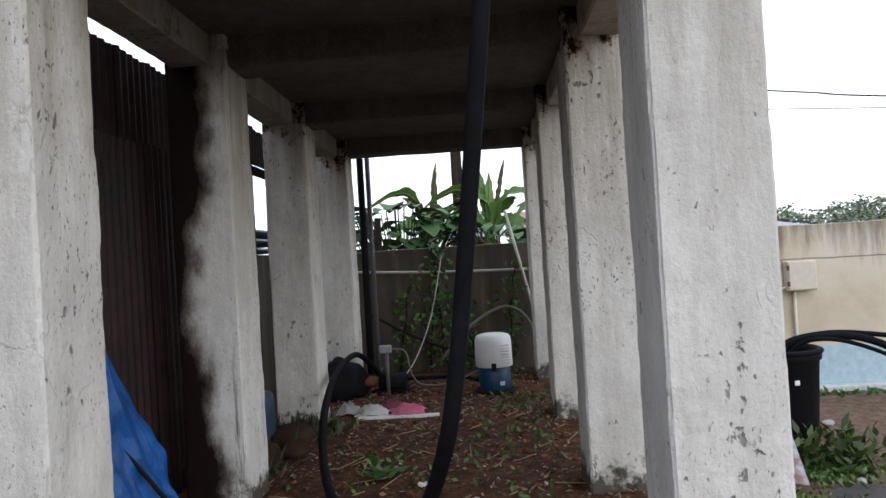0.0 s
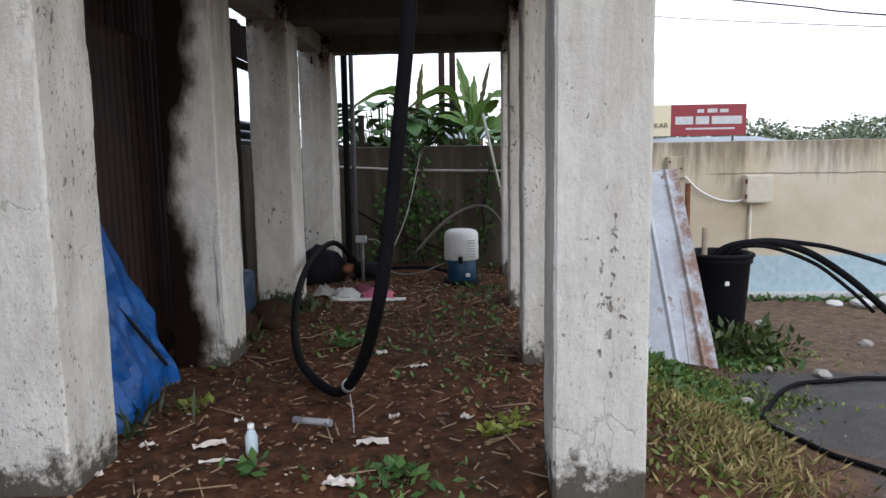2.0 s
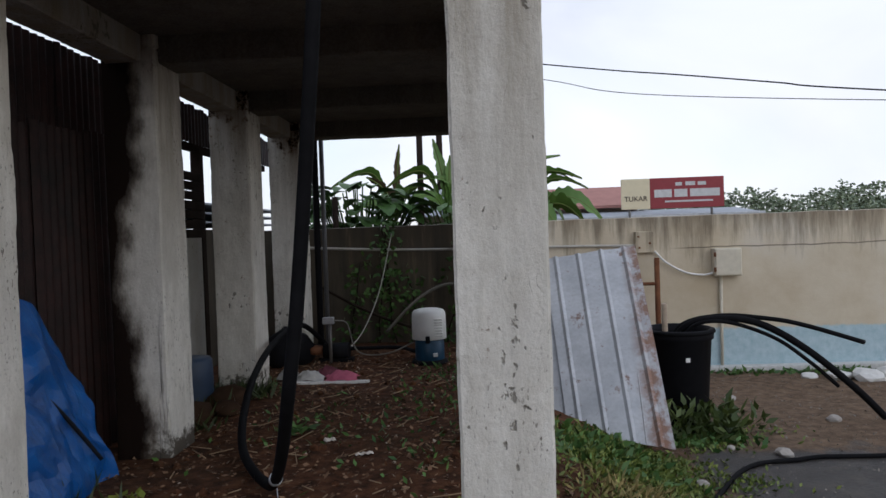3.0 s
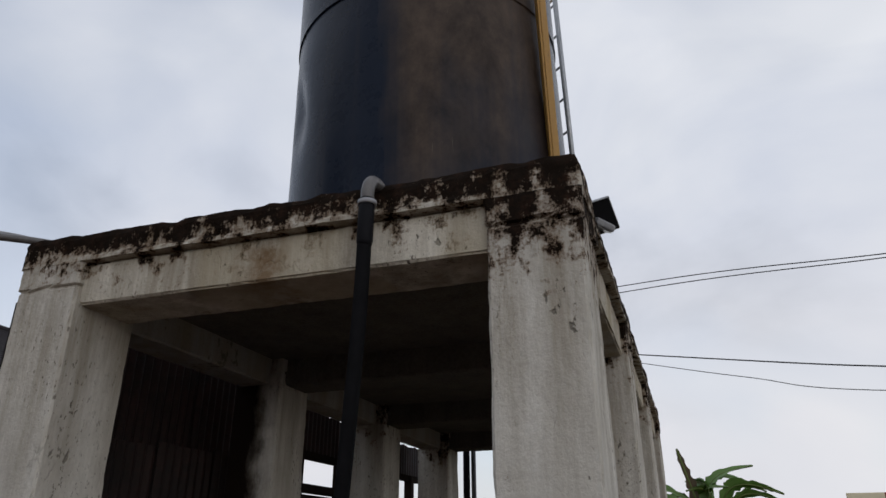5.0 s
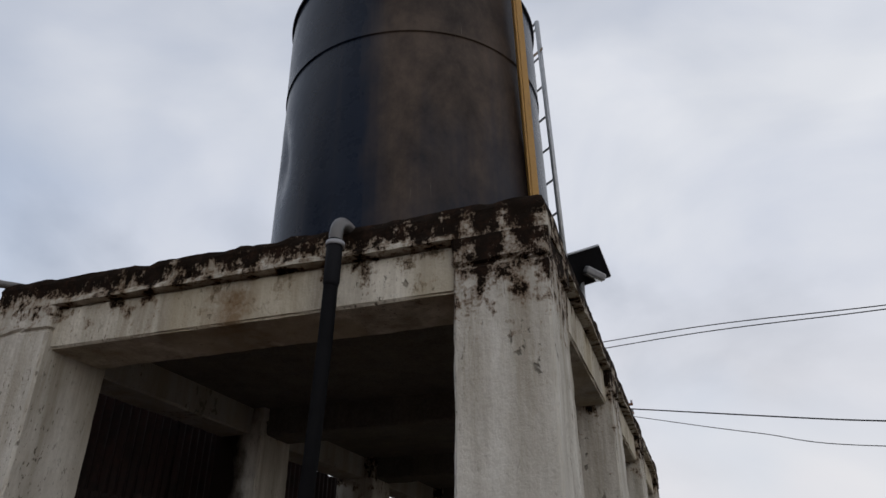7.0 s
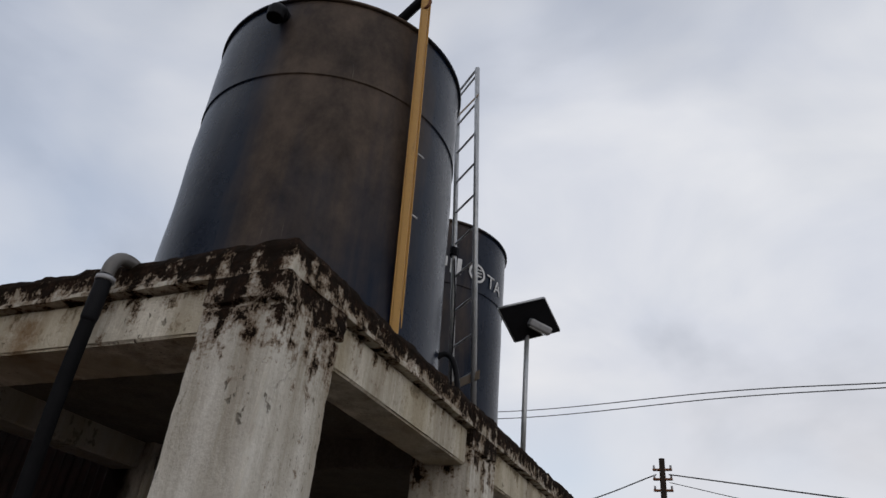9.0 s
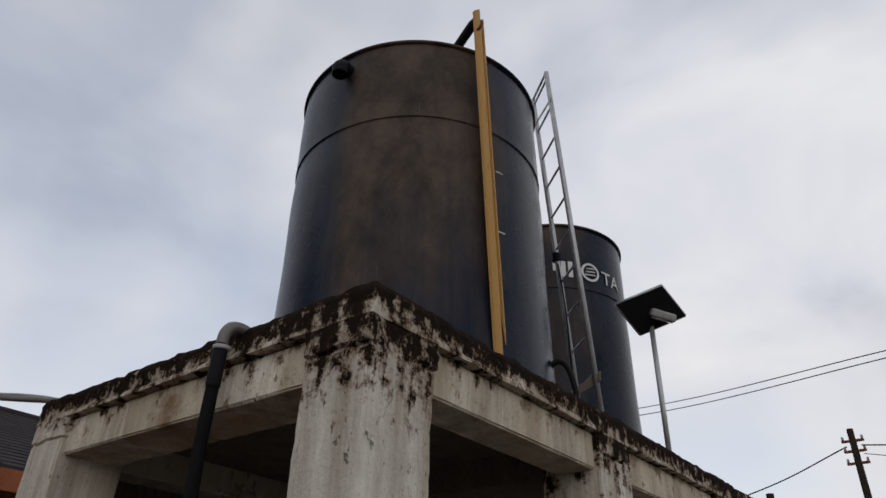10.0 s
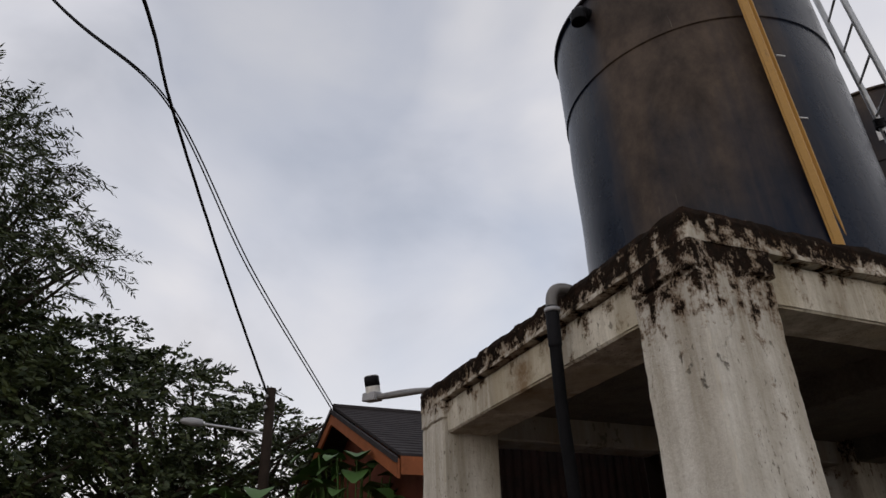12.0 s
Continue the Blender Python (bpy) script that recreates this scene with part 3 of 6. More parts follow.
def strip(a, b, u, v, u0, u1, v0, v1):
    """A straight bar of box section from a to b; u and v span its section."""
    bm = bmesh.new()
    r = [[bm.verts.new(p + u * i + v * j) for i, j in ((u0, v0), (u1, v0), (u1, v1), (u0, v1))] for p in (a, b)]
    for k in range(4):
        bm.faces.new((r[0][k], r[0][(k + 1) % 4], r[1][(k + 1) % 4], r[1][k]))
    bm.faces.new(r[0][::-1])
    bm.faces.new(r[1])
    bmesh.ops.bevel(bm, geom=list(bm.edges), offset=0.003, segments=1, affect="EDGES")
    bmesh.ops.recalc_face_normals(bm, faces=bm.faces)
    return bm


part("web", strip(g0, g1, gy, gx, -0.05, 0.05, -0.01, 0.004), M_YELLOW, gauge)
part("flange", strip(g0, g1, gy, gx, -0.056, -0.04, 0.004, 0.045), M_YELLOW, gauge)
part("flange", strip(g0, g1, gy, gx, 0.04, 0.056, 0.004, 0.045), M_YELLOW, gauge)
part("overflow_pipe", tube(bmesh.new(), [g1 + Vector((0.01, 0, -0.06)), g1 + Vector((-0.04, 0.01, -0.065)), (-0.5, 1.14, 5.62), (-0.58, 1.19, 5.56), (-0.62, 1.25, 5.48)], 0.036, 12), M_BLACK, gauge, "black overflow pipe over the tank rim")
part("hook", tube(bmesh.new(), curve([g1 + Vector((0.03, -0.01, -0.1)), g1 + Vector((0.07, -0.02, -0.13)), g1 + Vector((0.06, -0.03, -0.19)), g1 + Vector((0.02, -0.02, -0.2))], 5), 0.012, 8), M_RUST, gauge)

# short level marks and a row of unreadable stencil marks beside the channel
marks = thing("level_marks", "short white level marks painted on the black tank", "tank marking")
for z in (3.5, 4.01, 4.49, 4.99):
    a0 = math.atan2(1.36 - 1.625, -0.29 + 1.225)
    bm = bmesh.new()
    lean = 0.0157 * (z - Z_TOP)
    strip_pts = [on_tank(-1.225 - lean, 1.625 - lean * 0.55, 0.97, a0 + d, z, 0.012) for d in (0.0, 0.02, 0.04, 0.06)]
    part("mark", tube(bm, strip_pts, 0.006, 6), M_LETTER, marks)
for k in range(6):
    ang = a0 + 0.1 + 0.035 * k
    q = on_tank(-1.235, 1.62, 0.97, ang, 3.49, 0.012)
    part("stencil_bar", bar(q - Vector((0, 0, 0.028)), q + Vector((0, 0, 0.028 if k % 2 else 0.015)), 0.005, 6), M_LETTER, marks)

outlet = thing("tank_outlet", "short black pipe stub high on the tank wall", "pipe fitting")
o_dir = Vector((0.12, -1, -0.1)).normalized()
o0 = Vector((-1.12, 0.72, 5.34))
part("collar", bar(o0, o0 + o_dir * 0.05, 0.075, 20), M_BLACK, outlet)
part("stub", tube(bmesh.new(), [o0 + o_dir * 0.05, o0 + o_dir * 0.15], 0.05, 18), M_BLACK, outlet)
part("elbow", tube(bmesh.new(), curve([o0 + o_dir * 0.12, o0 + o_dir * 0.17 + Vector((0, 0, -0.03)), o0 + o_dir * 0.17 + Vector((0, 0, -0.1))], 5), 0.056, 16), M_BLACK, outlet)

low_out = thing("tank_drain", "black drain hose looping from the foot of the tank", "hose")
part("hose", tube(bmesh.new(), curve([(-0.31, 1.92, 3.27), (-0.24, 1.94, 3.31), (-0.19, 1.97, 3.26), (-0.165, 2.0, 3.12), (-0.17, 2.02, 2.98)], 8), 0.018, 12), M_BLACK, low_out)
part("clamp", bar((-0.17, 2.02, 2.98), (-0.168, 2.01, 3.06), 0.036, 12), M_GREYPVC, low_out)

# ladder
ladder = thing("ladder", "grey galvanised steel ladder leaning on the black tank", "ladder")
LR = (Vector((-0.284, 2.618, Z_TOP - 0.01)), Vector((-0.307, 2.153, 6.07)))
LL = (Vector((-0.559, 2.85, Z_TOP - 0.01)), Vector((-0.582, 2.385, 6.08)))
part("rail", bar(*LR, 0.021, 12), M_GALV, ladder)
part("rail", bar(*LL, 0.021, 12), M_GALV, ladder)
for k in range(11):
    f = 0.06 + 0.092 * k
    part("rung", bar(LL[0].lerp(LL[1], f), LR[0].lerp(LR[1], f), 0.0095 if k else 0.02, 8), M_GALV, ladder)
part("brace", bar(LL[1], LR[1], 0.011, 8), M_GALV, ladder)
M_WOOD = plain("weathered_wood", (0.34, 0.27, 0.2), 0.85, vary=0.35, scale=9)
part("tie_board", strip(LL[0].lerp(LL[1], 0.14) + Vector((-0.03, -0.03, 0)), LR[0].lerp(LR[1], 0.14) + Vector((0.05, -0.03, 0)), Vector((0, 0, 1)), Vector((0.6, -0.7, 0)).normalized(), -0.035, 0.035, 0.0, 0.02), M_WOOD, ladder, "pale wooden board tied to the rails")
part("top_board", strip(LL[0].lerp(LL[1], 0.9) + Vector((-0.02, -0.03, 0)), LR[0].lerp(LR[1], 0.9) + Vector((0.02, -0.03, 0)), Vector((0, 0, 1)), Vector((0.6, -0.7, 0)).normalized(), -0.016, 0.016, 0.0, 0.02), M_WOOD, ladder, "thin wooden batten across the rails")
tie = bmesh.new()
c0 = LL[0].lerp(LL[1], 0.5)
for k in range(5):
    rp = [c0 + Vector((0.03 * math.cos(a), 0.03 * math.sin(a), 0.015 * k + 0.01 * math.sin(2 * a) - 0.03)) for a in (j * math.pi / 4 for j in range(9))]
    tube(tie, rp, 0.01, 6)
part("rope_knot", tie, M_BLACK, ladder)
part("rope", tube(bmesh.new(), curve([c0, c0 + Vector((0.06, -0.02, -0.5)), c0 + Vector((0.09, -0.03, -1.1)), c0 + Vector((0.12, 0.02, -1.5))], 6), 0.007, 6), M_BLACK, ladder)

# solar lamp on its pole
lamp = thing("solar_lamp", "solar floodlight on a thin grey pole at the slab edge", "street lamp")
part("pole", bar((-0.37, 3.985, Z_TOP - 0.01), (-0.35, 3.92, 4.44), 0.023, 12), M_GALV, lamp)
ct, crr, cb, cl = Vector((-0.145, 3.755, 4.627)), Vector((-0.095, 4.114, 4.456)), Vector((-0.451, 3.881, 4.27)), Vector((-0.501, 3.522, 4.441))
pn = (crr - ct).cross(cl - ct).normalized()
pb = bmesh.new()
lo = [pb.verts.new(p - pn * 0.015) for p in (ct, crr, cb, cl)]
hi = [pb.verts.new(p + pn * 0.015) for p in (ct, crr, cb, cl)]
for k in range(4):
    pb.faces.new((lo[k], lo[(k + 1) % 4], hi[(k + 1) % 4], hi[k]))
pb.faces.new(lo[::-1])
pb.faces.new(hi)
bmesh.ops.recalc_face_normals(pb, faces=pb.faces)
part("solar_panel", pb, M_BLACK, lamp)
rim = bmesh.new()
for a, b in ((ct, crr), (crr, cb), (cb, cl), (cl, ct)):
    tube(rim, [a, b], 0.014, 6)
part("panel_frame", rim, M_GALV, lamp)
lc = (ct + crr + cb + cl) / 4 * 0.7 + crr * 0.3 - Vector((0, 0, 0.03))
M_GLASS = plain("lamp_glass", (0.5, 0.5, 0.48), 0.15, vary=0.1)
hb_ = bmesh.new()
block(hb_, -0.12, 0.12, -0.075, 0.075, -0.045, 0.03, 0.02)
head = part("lamp_head", hb_, M_GREYPVC, lamp)
head.matrix_basis = Matrix.Translation(lc) @ pose(0, 0, 0, 25, 10, 50)
gl = bmesh.new()
block(gl, -0.1, 0.1, -0.06, 0.06, -0.056, -0.048, 0.003)
part("lens", gl, M_GLASS, head)

# lettering round the second tank
def letters(text, size, cx, cy, R, ang, z, parent, name):
    cu = bpy.data.curves.new(name, "FONT")
    cu.body, cu.size, cu.align_x, cu.extrude = text, size, "CENTER", 0.002
    tmp = bpy.data.objects.new(name, cu)
    scene.collection.objects.link(tmp)
    dg = bpy.context.evaluated_depsgraph_get()
    me = bpy.data.meshes.new_from_object(tmp.evaluated_get(dg))
    bpy.data.objects.remove(tmp)
    bm = bmesh.new()
    bm.from_mesh(me)
    for v in bm.verts:
        a = ang + v.co.x / R
        v.co = on_tank(cx, cy, R, a, z + v.co.y, 0.006 + v.co.z)
    return part(name, bm, M_LETTER, parent)


sign2 = thing("tank_lettering", "white letters and round emblem painted on the tank", "tank marking")
T2 = (-1.6, 4.315, 0.796)
letters("TA", 0.21, *T2, -0.17, 4.99, sign2, "letter")
em = bmesh.new()
a_em, z_em = -0.515, 5.08
for r0, r1 in ((0.105, 0.08),):
    for k in range(28):
        q = [on_tank(*T2, a_em + r * math.cos(t_) / 0.8, z_em + r * math.sin(t_), 0.008) for t_ in (2 * math.pi * k / 28, 2 * math.pi * (k + 1) / 28) for r in (r0, r1)]
        vs = [em.verts.new(p) for p in q]
        em.faces.new((vs[0], vs[1], vs[3], vs[2]))
for k in (-1, 0, 1):
    tube(em, [on_tank(*T2, a_em + (-0.05 + 0.01 * k) / 0.8, z_em + 0.036 * k, 0.008), on_tank(*T2, a_em + 0.055 / 0.8, z_em + 0.036 * k + 0.01, 0.008)], 0.009, 6)
part("emblem", em, M_LETTER, sign2)
for da, za, zb in ((-0.27, 4.99, 5.17), (-0.36, 4.99, 5.17), (-0.46, 5.06, 5.17)):
    out = Vector((math.cos(a_em + da), math.sin(a_em + da), 0))
    part("letter_bar", strip(on_tank(*T2, a_em + da, za, 0.004), on_tank(*T2, a_em + da, zb, 0.004), Vector((-out.y, out.x, 0)), out, -0.024, 0.024, 0, 0.004), M_LETTER, sign2)

# camera on its bracket at the slab corner
cctv = thing("security_camera", "small white security camera on a pipe arm off the slab corner", "camera")
part("arm", tube(bmesh.new(), curve([(-2.72, 0.12, 2.985), (-2.86, 0.03, 3.0), (-3.1, -0.06, 3.03), (-3.42, -0.15, 3.08)], 8), 0.02, 10), M_ELBOW, cctv)
part("arm", tube(bmesh.new(), curve([(-2.74, 0.2, 2.985), (-2.9, 0.06, 3.03), (-3.1, -0.05, 3.06), (-3.42, -0.15, 3.10)], 8), 0.009, 8), M_GREYPVC, cctv)
jb = part("junction_box", box(-0.09, 0.09, -0.045, 0.045, -0.035, 0.035, 0.01), M_GREYPVC, cctv)
jb.matrix_basis = pose(-3.47, -0.165, 3.10, 0, 8, 15)
hood = part("camera_body", lathe(bmesh.new(), [(0.055, -0.09), (0.06, -0.085), (0.06, 0.07), (0.05, 0.085), (0.02, 0.09)], 20), M_WHITE, cctv)
hood.matrix_basis = pose(-3.47, -0.165, 3.19, 14, 4, 20)
part("lens_cap", lathe(bmesh.new(), [(0.061, 0.0), (0.061, 0.075), (0.045, 0.088), (0.01, 0.09)], 20), M_BLACK, hood)
part("neck", bar((-3.46, -0.165, 3.12), (-3.455, -0.165, 3.17), 0.018, 8), M_WHITE, cctv)

# ---- the thick hose hanging from the slab ----
hose = thing("hanging_hose", "thick black water hose hanging from the slab in a long loop", "hose")
part("elbow", tube(bmesh.new(), curve([(-0.862, 0.05, 2.955), (-0.863, -0.01, 2.962), (-0.865, -0.06, 2.948), (-0.867, -0.086, 2.90), (-0.867, -0.088, 2.82)], 7), 0.029, 16), M_ELBOW, hose, "grey plastic elbow over the slab edge")
part("coupling", tube(bmesh.new(), [(-0.867, -0.088, 2.86), (-0.868, -0.09, 2.84), (-0.87, -0.09, 2.66), (-0.87, -0.09, 2.64)], [0.028, 0.034, 0.034, 0.028], 16), M_BLACK, hose)
part("ring", bar((-0.867, -0.088, 2.825), (-0.867, -0.088, 2.845), 0.04, 16), M_GREYPVC, hose)
part("hose", tube(bmesh.new(), curve([(-0.87, -0.09, 2.7), (-0.885, -0.08, 2.3), (-0.95, -0.01, 1.75), (-1.015, 0.05, 1.25), (-1.055, 0.08, 0.97), (-1.11, 0.14, 0.69), (-1.22, 0.4, 0.38), (-1.38, 0.8, 0.1), (-1.55, 1.2, -0.07), (-1.74, 1.5, -0.08), (-1.92, 1.85, -0.05), (-2.08, 2.35, 0.04), (-2.23, 3.1, 0.2), (-2.34, 4.1, 0.33), (-2.31, 5.0, 0.38), (-2.2, 5.5, 0.14), (-2.12, 5.75, -0.08)], 8), 0.03, 14), M_HOSE, hose)
part("clamp", bar((-1.375, 0.79, 0.11), (-1.39, 0.82, 0.09), 0.036, 12), M_GALV, hose)
part("tie_wire", tube(bmesh.new(), curve([(-1.37, 0.78, 0.06), (-1.35, 0.74, -0.04), (-1.34, 0.7, -0.12)], 6), 0.003, 6), M_GREYPVC, hose)

# ---- the corrugated shed wall beside the platform ----
def corrugated(y0, y1, z0, z1, x, amp=0.012, pitch=0.076, jag=0.0, seed=0.0, thick=0.002):
    """A standing sheet with upright ribs, in the plane across x."""
    bm = bmesh.new()
    n = max(4, int((y1 - y0) / pitch * 6))
    cols = []
    for s in (0, 1):
        col = []
        for i in range(n + 1):
            y = y0 + (y1 - y0) * i / n
            dx = amp * math.sin(2 * math.pi * (y - y0) / pitch) + s * thick
            t = z1 + jag * noise.noise(Vector((y * 5, seed, 0)))
            col.append([bm.verts.new((x - dx, y, z0)), bm.verts.new((x - dx, y, (z0 + t) / 2)), bm.verts.new((x - dx, y, t))])
        cols.append(col)
    for s, col in enumerate(cols):
        for a, b in zip(col, col[1:]):
            for k in range(2):
                f = (a[k], b[k], b[k + 1], a[k + 1])
                bm.faces.new(f if s == 0 else f[::-1]).smooth = True
    bmesh.ops.recalc_face_normals(bm, faces=bm.faces)
    return bm


M_RUSTSHEET = rust_mat("dark_rusted_sheet", (0.006, 0.003, 0.0025), (0.038, 0.013, 0.010), 0.55, 0.25)
M_DARKWOOD = plain("dark_timber", (0.026, 0.019, 0.015), 0.85, vary=0.4, scale=7)
shed = thing("shed_wall", "dark rusted corrugated iron shed wall beside the platform", "wall", kind="structure")
for k in range(4):
    y0 = 0.22 + 0.62 * k
    part("sheet", corrugated(y0, y0 + 0.66, -0.3, 2.1 + 0.03 * k, -3.05 - 0.006 * (k % 2), 0.02, 0.085, 0.015, k), M_RUSTSHEET, shed)
for k in range(2):
    y0 = -0.9 + 0.55 * k
    part("sheet", corrugated(y0, y0 + 0.6, -0.3, 2.12 - 0.05 * k, -3.08 - 0.006 * (k % 2), 0.02, 0.085, 0.015, k + 29), M_RUSTSHEET, shed)
for k in range(3):
    y0 = 0.22 + 0.8 * k
    part("sheet", corrugated(y0, y0 + 0.85, 2.02, 2.74, -3.09 - 0.006 * (k % 2), 0.01, 0.08, 0.05, k + 9), M_RUSTSHEET, shed)
for k in range(3):
    y0 = 2.75 + 1.3 * k
    part("sheet", corrugated(y0, y0 + 1.36, 2.34, 2.72 - 0.02 * k, -3.07 - 0.006 * (k % 2), 0.01, 0.08, 0.05, k + 19), M_RUSTSHEET, shed)
for y in (0.9, 2.62, 3.45, 4.32, 6.3):
    part("post", box(-3.2, -3.1, y - 0.05, y + 0.05, -0.4, 2.7, 0.006), M_DARKWOOD, shed)
part("rail", box(-3.19, -3.13, 0.2, 6.6, 2.28, 2.36, 0.006), M_DARKWOOD, shed)
for k in range(7):
    part("louvre", box(-3.12, -3.08, 2.68, 4.28, 1.40 + 0.095 * k, 1.482 + 0.095 * k, 0.004), M_DARKWOOD, shed)
M_PANEL = concrete_mat("pale_board", foot=True, base=(0.42, 0.41, 0.38))
part("panel", box(-3.13, -3.09, 3.5, 4.22, -0.4, 1.42, 0.006), M_PANEL, shed, "pale grey weathered board")
part("panel", box(-3.13, -3.09, 2.66, 3.46, -0.4, 1.4, 0.006), M_DARKWOOD, shed)
side = tagged(part("wall_side", box(-3.6, -3.45, 4.2, 6.8, -0.6, 1.5, 0.01), M_WALL), "streaky dark brown boundary wall along the shed side", "wall", kind="structure")

# blue tarpaulin thrown over a heap
def tarp_mat():
    k = Mat("blue_tarpaulin", 0.32)
    n, f = k.noise(5, 5, 0.6), k.noise(60, 3)
    k.colour(k.ramp(n, (0.3, (0.004, 0.05, 0.2)), (0.6, (0.008, 0.10, 0.36)), (0.8, (0.03, 0.18, 0.5))))
    k.bump(k.math("ADD", n, k.math("MULTIPLY", f, 0.2)), 0.5, 0.03)
    return k.m


tb = bmesh.new()
NU, NV = 56, 24
gridv = []
for i in range(NU + 1):
    u = i / NU
    y = -0.42 + 2.0 * u
    top = 1.02 * (1 - max(0.0, abs(u - 0.6) - 0.15) ** 2.2 * 6) + 0.05 * math.sin(u * 17)
    row = []
    for j in range(NV + 1):
        v = j / NV
        z = top + (-0.14 - top) * v ** 0.9
        x = -2.99 + 0.42 * v ** 0.75 * (1 - 0.5 * abs(u - 0.6)) * (0.45 if y < 0.42 else 0.45 + 0.55 * min(1.0, (y - 0.42) / 0.15))
        w = noise.noise_vector(Vector((u * 8, v * 4, 2.0))) * 0.06 + noise.noise_vector(Vector((u * 21, v * 9, 5.0))) * 0.022
        row.append(tb.verts.new((max(-3.02, x + w.x), y + w.y * 0.5, max(-0.14, z + w.z * (0.6 if j < NV else 0)))))
    gridv.append(row)
for i in range(NU):
    for j in range(NV):
        tb.faces.new((gridv[i][j], gridv[i][j + 1], gridv[i + 1][j + 1], gridv[i + 1][j]))
M_TARP = tarp_mat()
tarp = tagged(part("tarpaulin", tb, M_TARP, None), "crumpled blue plastic tarpaulin over a heap by the shed wall", "tarpaulin")
part("tie_cord", tube(bmesh.new(), curve([(-2.97, 0.95, 0.80), (-2.86, 1.12, 0.55), (-2.74, 1.25, 0.3), (-2.62, 1.35, 0.05)], 6), 0.012, 6), M_BLACK, tarp)
sol = tarp.modifiers.new("thickness", "SOLIDIFY")
sol.thickness = 0.004

blue_drum = thing("blue_drum", "dull blue plastic drum behind the columns", "drum")
part("drum_body", lathe(bmesh.new(), [(0.15, -0.3), (0.17, -0.28), (0.175, 0.0), (0.17, 0.03), (0.175, 0.06), (0.17, 0.28), (0.15, 0.31), (0.05, 0.315)], 28, (-2.9, 3.42, 0)), plain("dull_blue_plastic", (0.02, 0.04, 0.08), 0.5), blue_drum)

# ---- back of the platform: pump cover, pipes, rags ----
cooler = thing("pump_cover", "white-capped blue plastic drum standing on the soil", "drum", at=pose(-0.875, 5.27, 0))
M_BLUE = plain("deep_blue_plastic", (0.008, 0.05, 0.1), 0.4, vary=0.3)
part("body", lathe(bmesh.new(), [(0.165, -0.13), (0.17, -0.12), (0.168, 0.16), (0.15, 0.18), (0.1, 0.185)], 40), M_BLUE, cooler)
part("base", lathe(bmesh.new(), [(0.21, -0.14), (0.215, -0.125), (0.2, -0.09), (0.17, -0.085)], 32), M_BLACK, cooler)
cap = part("cap", lathe(bmesh.new(), [(0.196, 0.15), (0.2, 0.155), (0.196, 0.42), (0.19, 0.455), (0.17, 0.48), (0.12, 0.495), (0.03, 0.5)], 44), M_WHITE, cooler)
for k in range(7):
    part("vent_slat", box(0.07, 0.165, -0.185, -0.155, 0.19 + 0.031 * k, 0.205 + 0.031 * k, 0.004), M_WHITE, cap)
part("latch", box(-0.03, 0.02, -0.215, -0.17, 0.12, 0.2, 0.008), M_BLACK, cooler)
part("badge", box(0.05, 0.1, -0.175, -0.145, -0.04, 0.0, 0.004), M_WHITE, cooler)

pump = thing("water_pump", "small dark water pump with pipes among the rubbish", "pump")
part("motor", tube(bmesh.new(), [(-2.15, 5.45, 0.0), (-1.85, 5.45, 0.0)], 0.1, 20), M_BLACK, pump)
part("foot", box(-2.2, -1.8, 5.36, 5.54, -0.15, -0.08, 0.01), M_BLACK, pump)
part("volute", lathe(bmesh.new(), [(0.08, 0), (0.12, 0.02), (0.12, 0.08), (0.05, 0.1)], 20, (-2.25, 5.45, -0.03)), M_RUST, pump)
part("riser", bar((-2.02, 5.2, -0.1), (-2.02, 5.2, 0.38), 0.02, 10), M_ELBOW, pump)
part("switch_box", box(-2.09, -1.96, 5.12, 5.2, 0.36, 0.44, 0.012), M_GREYPVC, pump)
part("pipe", tube(bmesh.new(), curve([(-2.35, 5.6, 0.05), (-1.9, 5.75, -0.02), (-1.3, 5.6, 0.0), (-1.05, 5.3, 0.0)], 8), 0.024, 10), M_BLACK, pump)
part("cord", tube(bmesh.new(), curve([(-1.96, 5.16, 0.4), (-1.82, 5.2, 0.36), (-1.76, 5.25, 0.1), (-1.65, 5.3, -0.02), (-1.35, 5.2, 0.0), (-1.05, 5.2, 0.12)], 8), 0.008, 8), plain("grimy_cord", (0.2, 0.19, 0.17), 0.7), pump)

dark_bag = tagged(part("rubbish_bag", roughen(lathe(bmesh.new(), [(0.2, -0.14), (0.27, -0.05), (0.28, 0.1), (0.2, 0.22), (0.07, 0.27), (0.03, 0.3)], 26, (-2.55, 5.35, 0)), 0.07, 5), M_BLACK, smooth=True), "slumped black rubbish bag on the soil", "bag")

rags = thing("rag_heap", "heap of pink and white rags on a tray", "rags")


def rag(cx, cy, r, mat, seed, h=0.07):
    bm = bmesh.new()
    n = 14
    g = [[bm.verts.new((cx + r * (i / n - 0.5) * 2 * (0.7 + 0.4 * noise.noise(Vector((i * 0.3, j * 0.3, seed)))), cy + r * (j / n - 0.5) * 2 * 0.6, -0.1 + h * max(0, 1 - 3.4 * ((i / n - 0.5) ** 2 + (j / n - 0.5) ** 2)) * (0.6 + 0.9 * abs(noise.noise(Vector((i * 0.6, j * 0.6, seed + 3))))))) for j in range(n + 1)] for i in range(n + 1)]
    for i in range(n):
        for j in range(n):
            bm.faces.new((g[i][j], g[i + 1][j], g[i + 1][j + 1], g[i][j + 1]))
    return part("rag", bm, mat, rags, smooth=True)


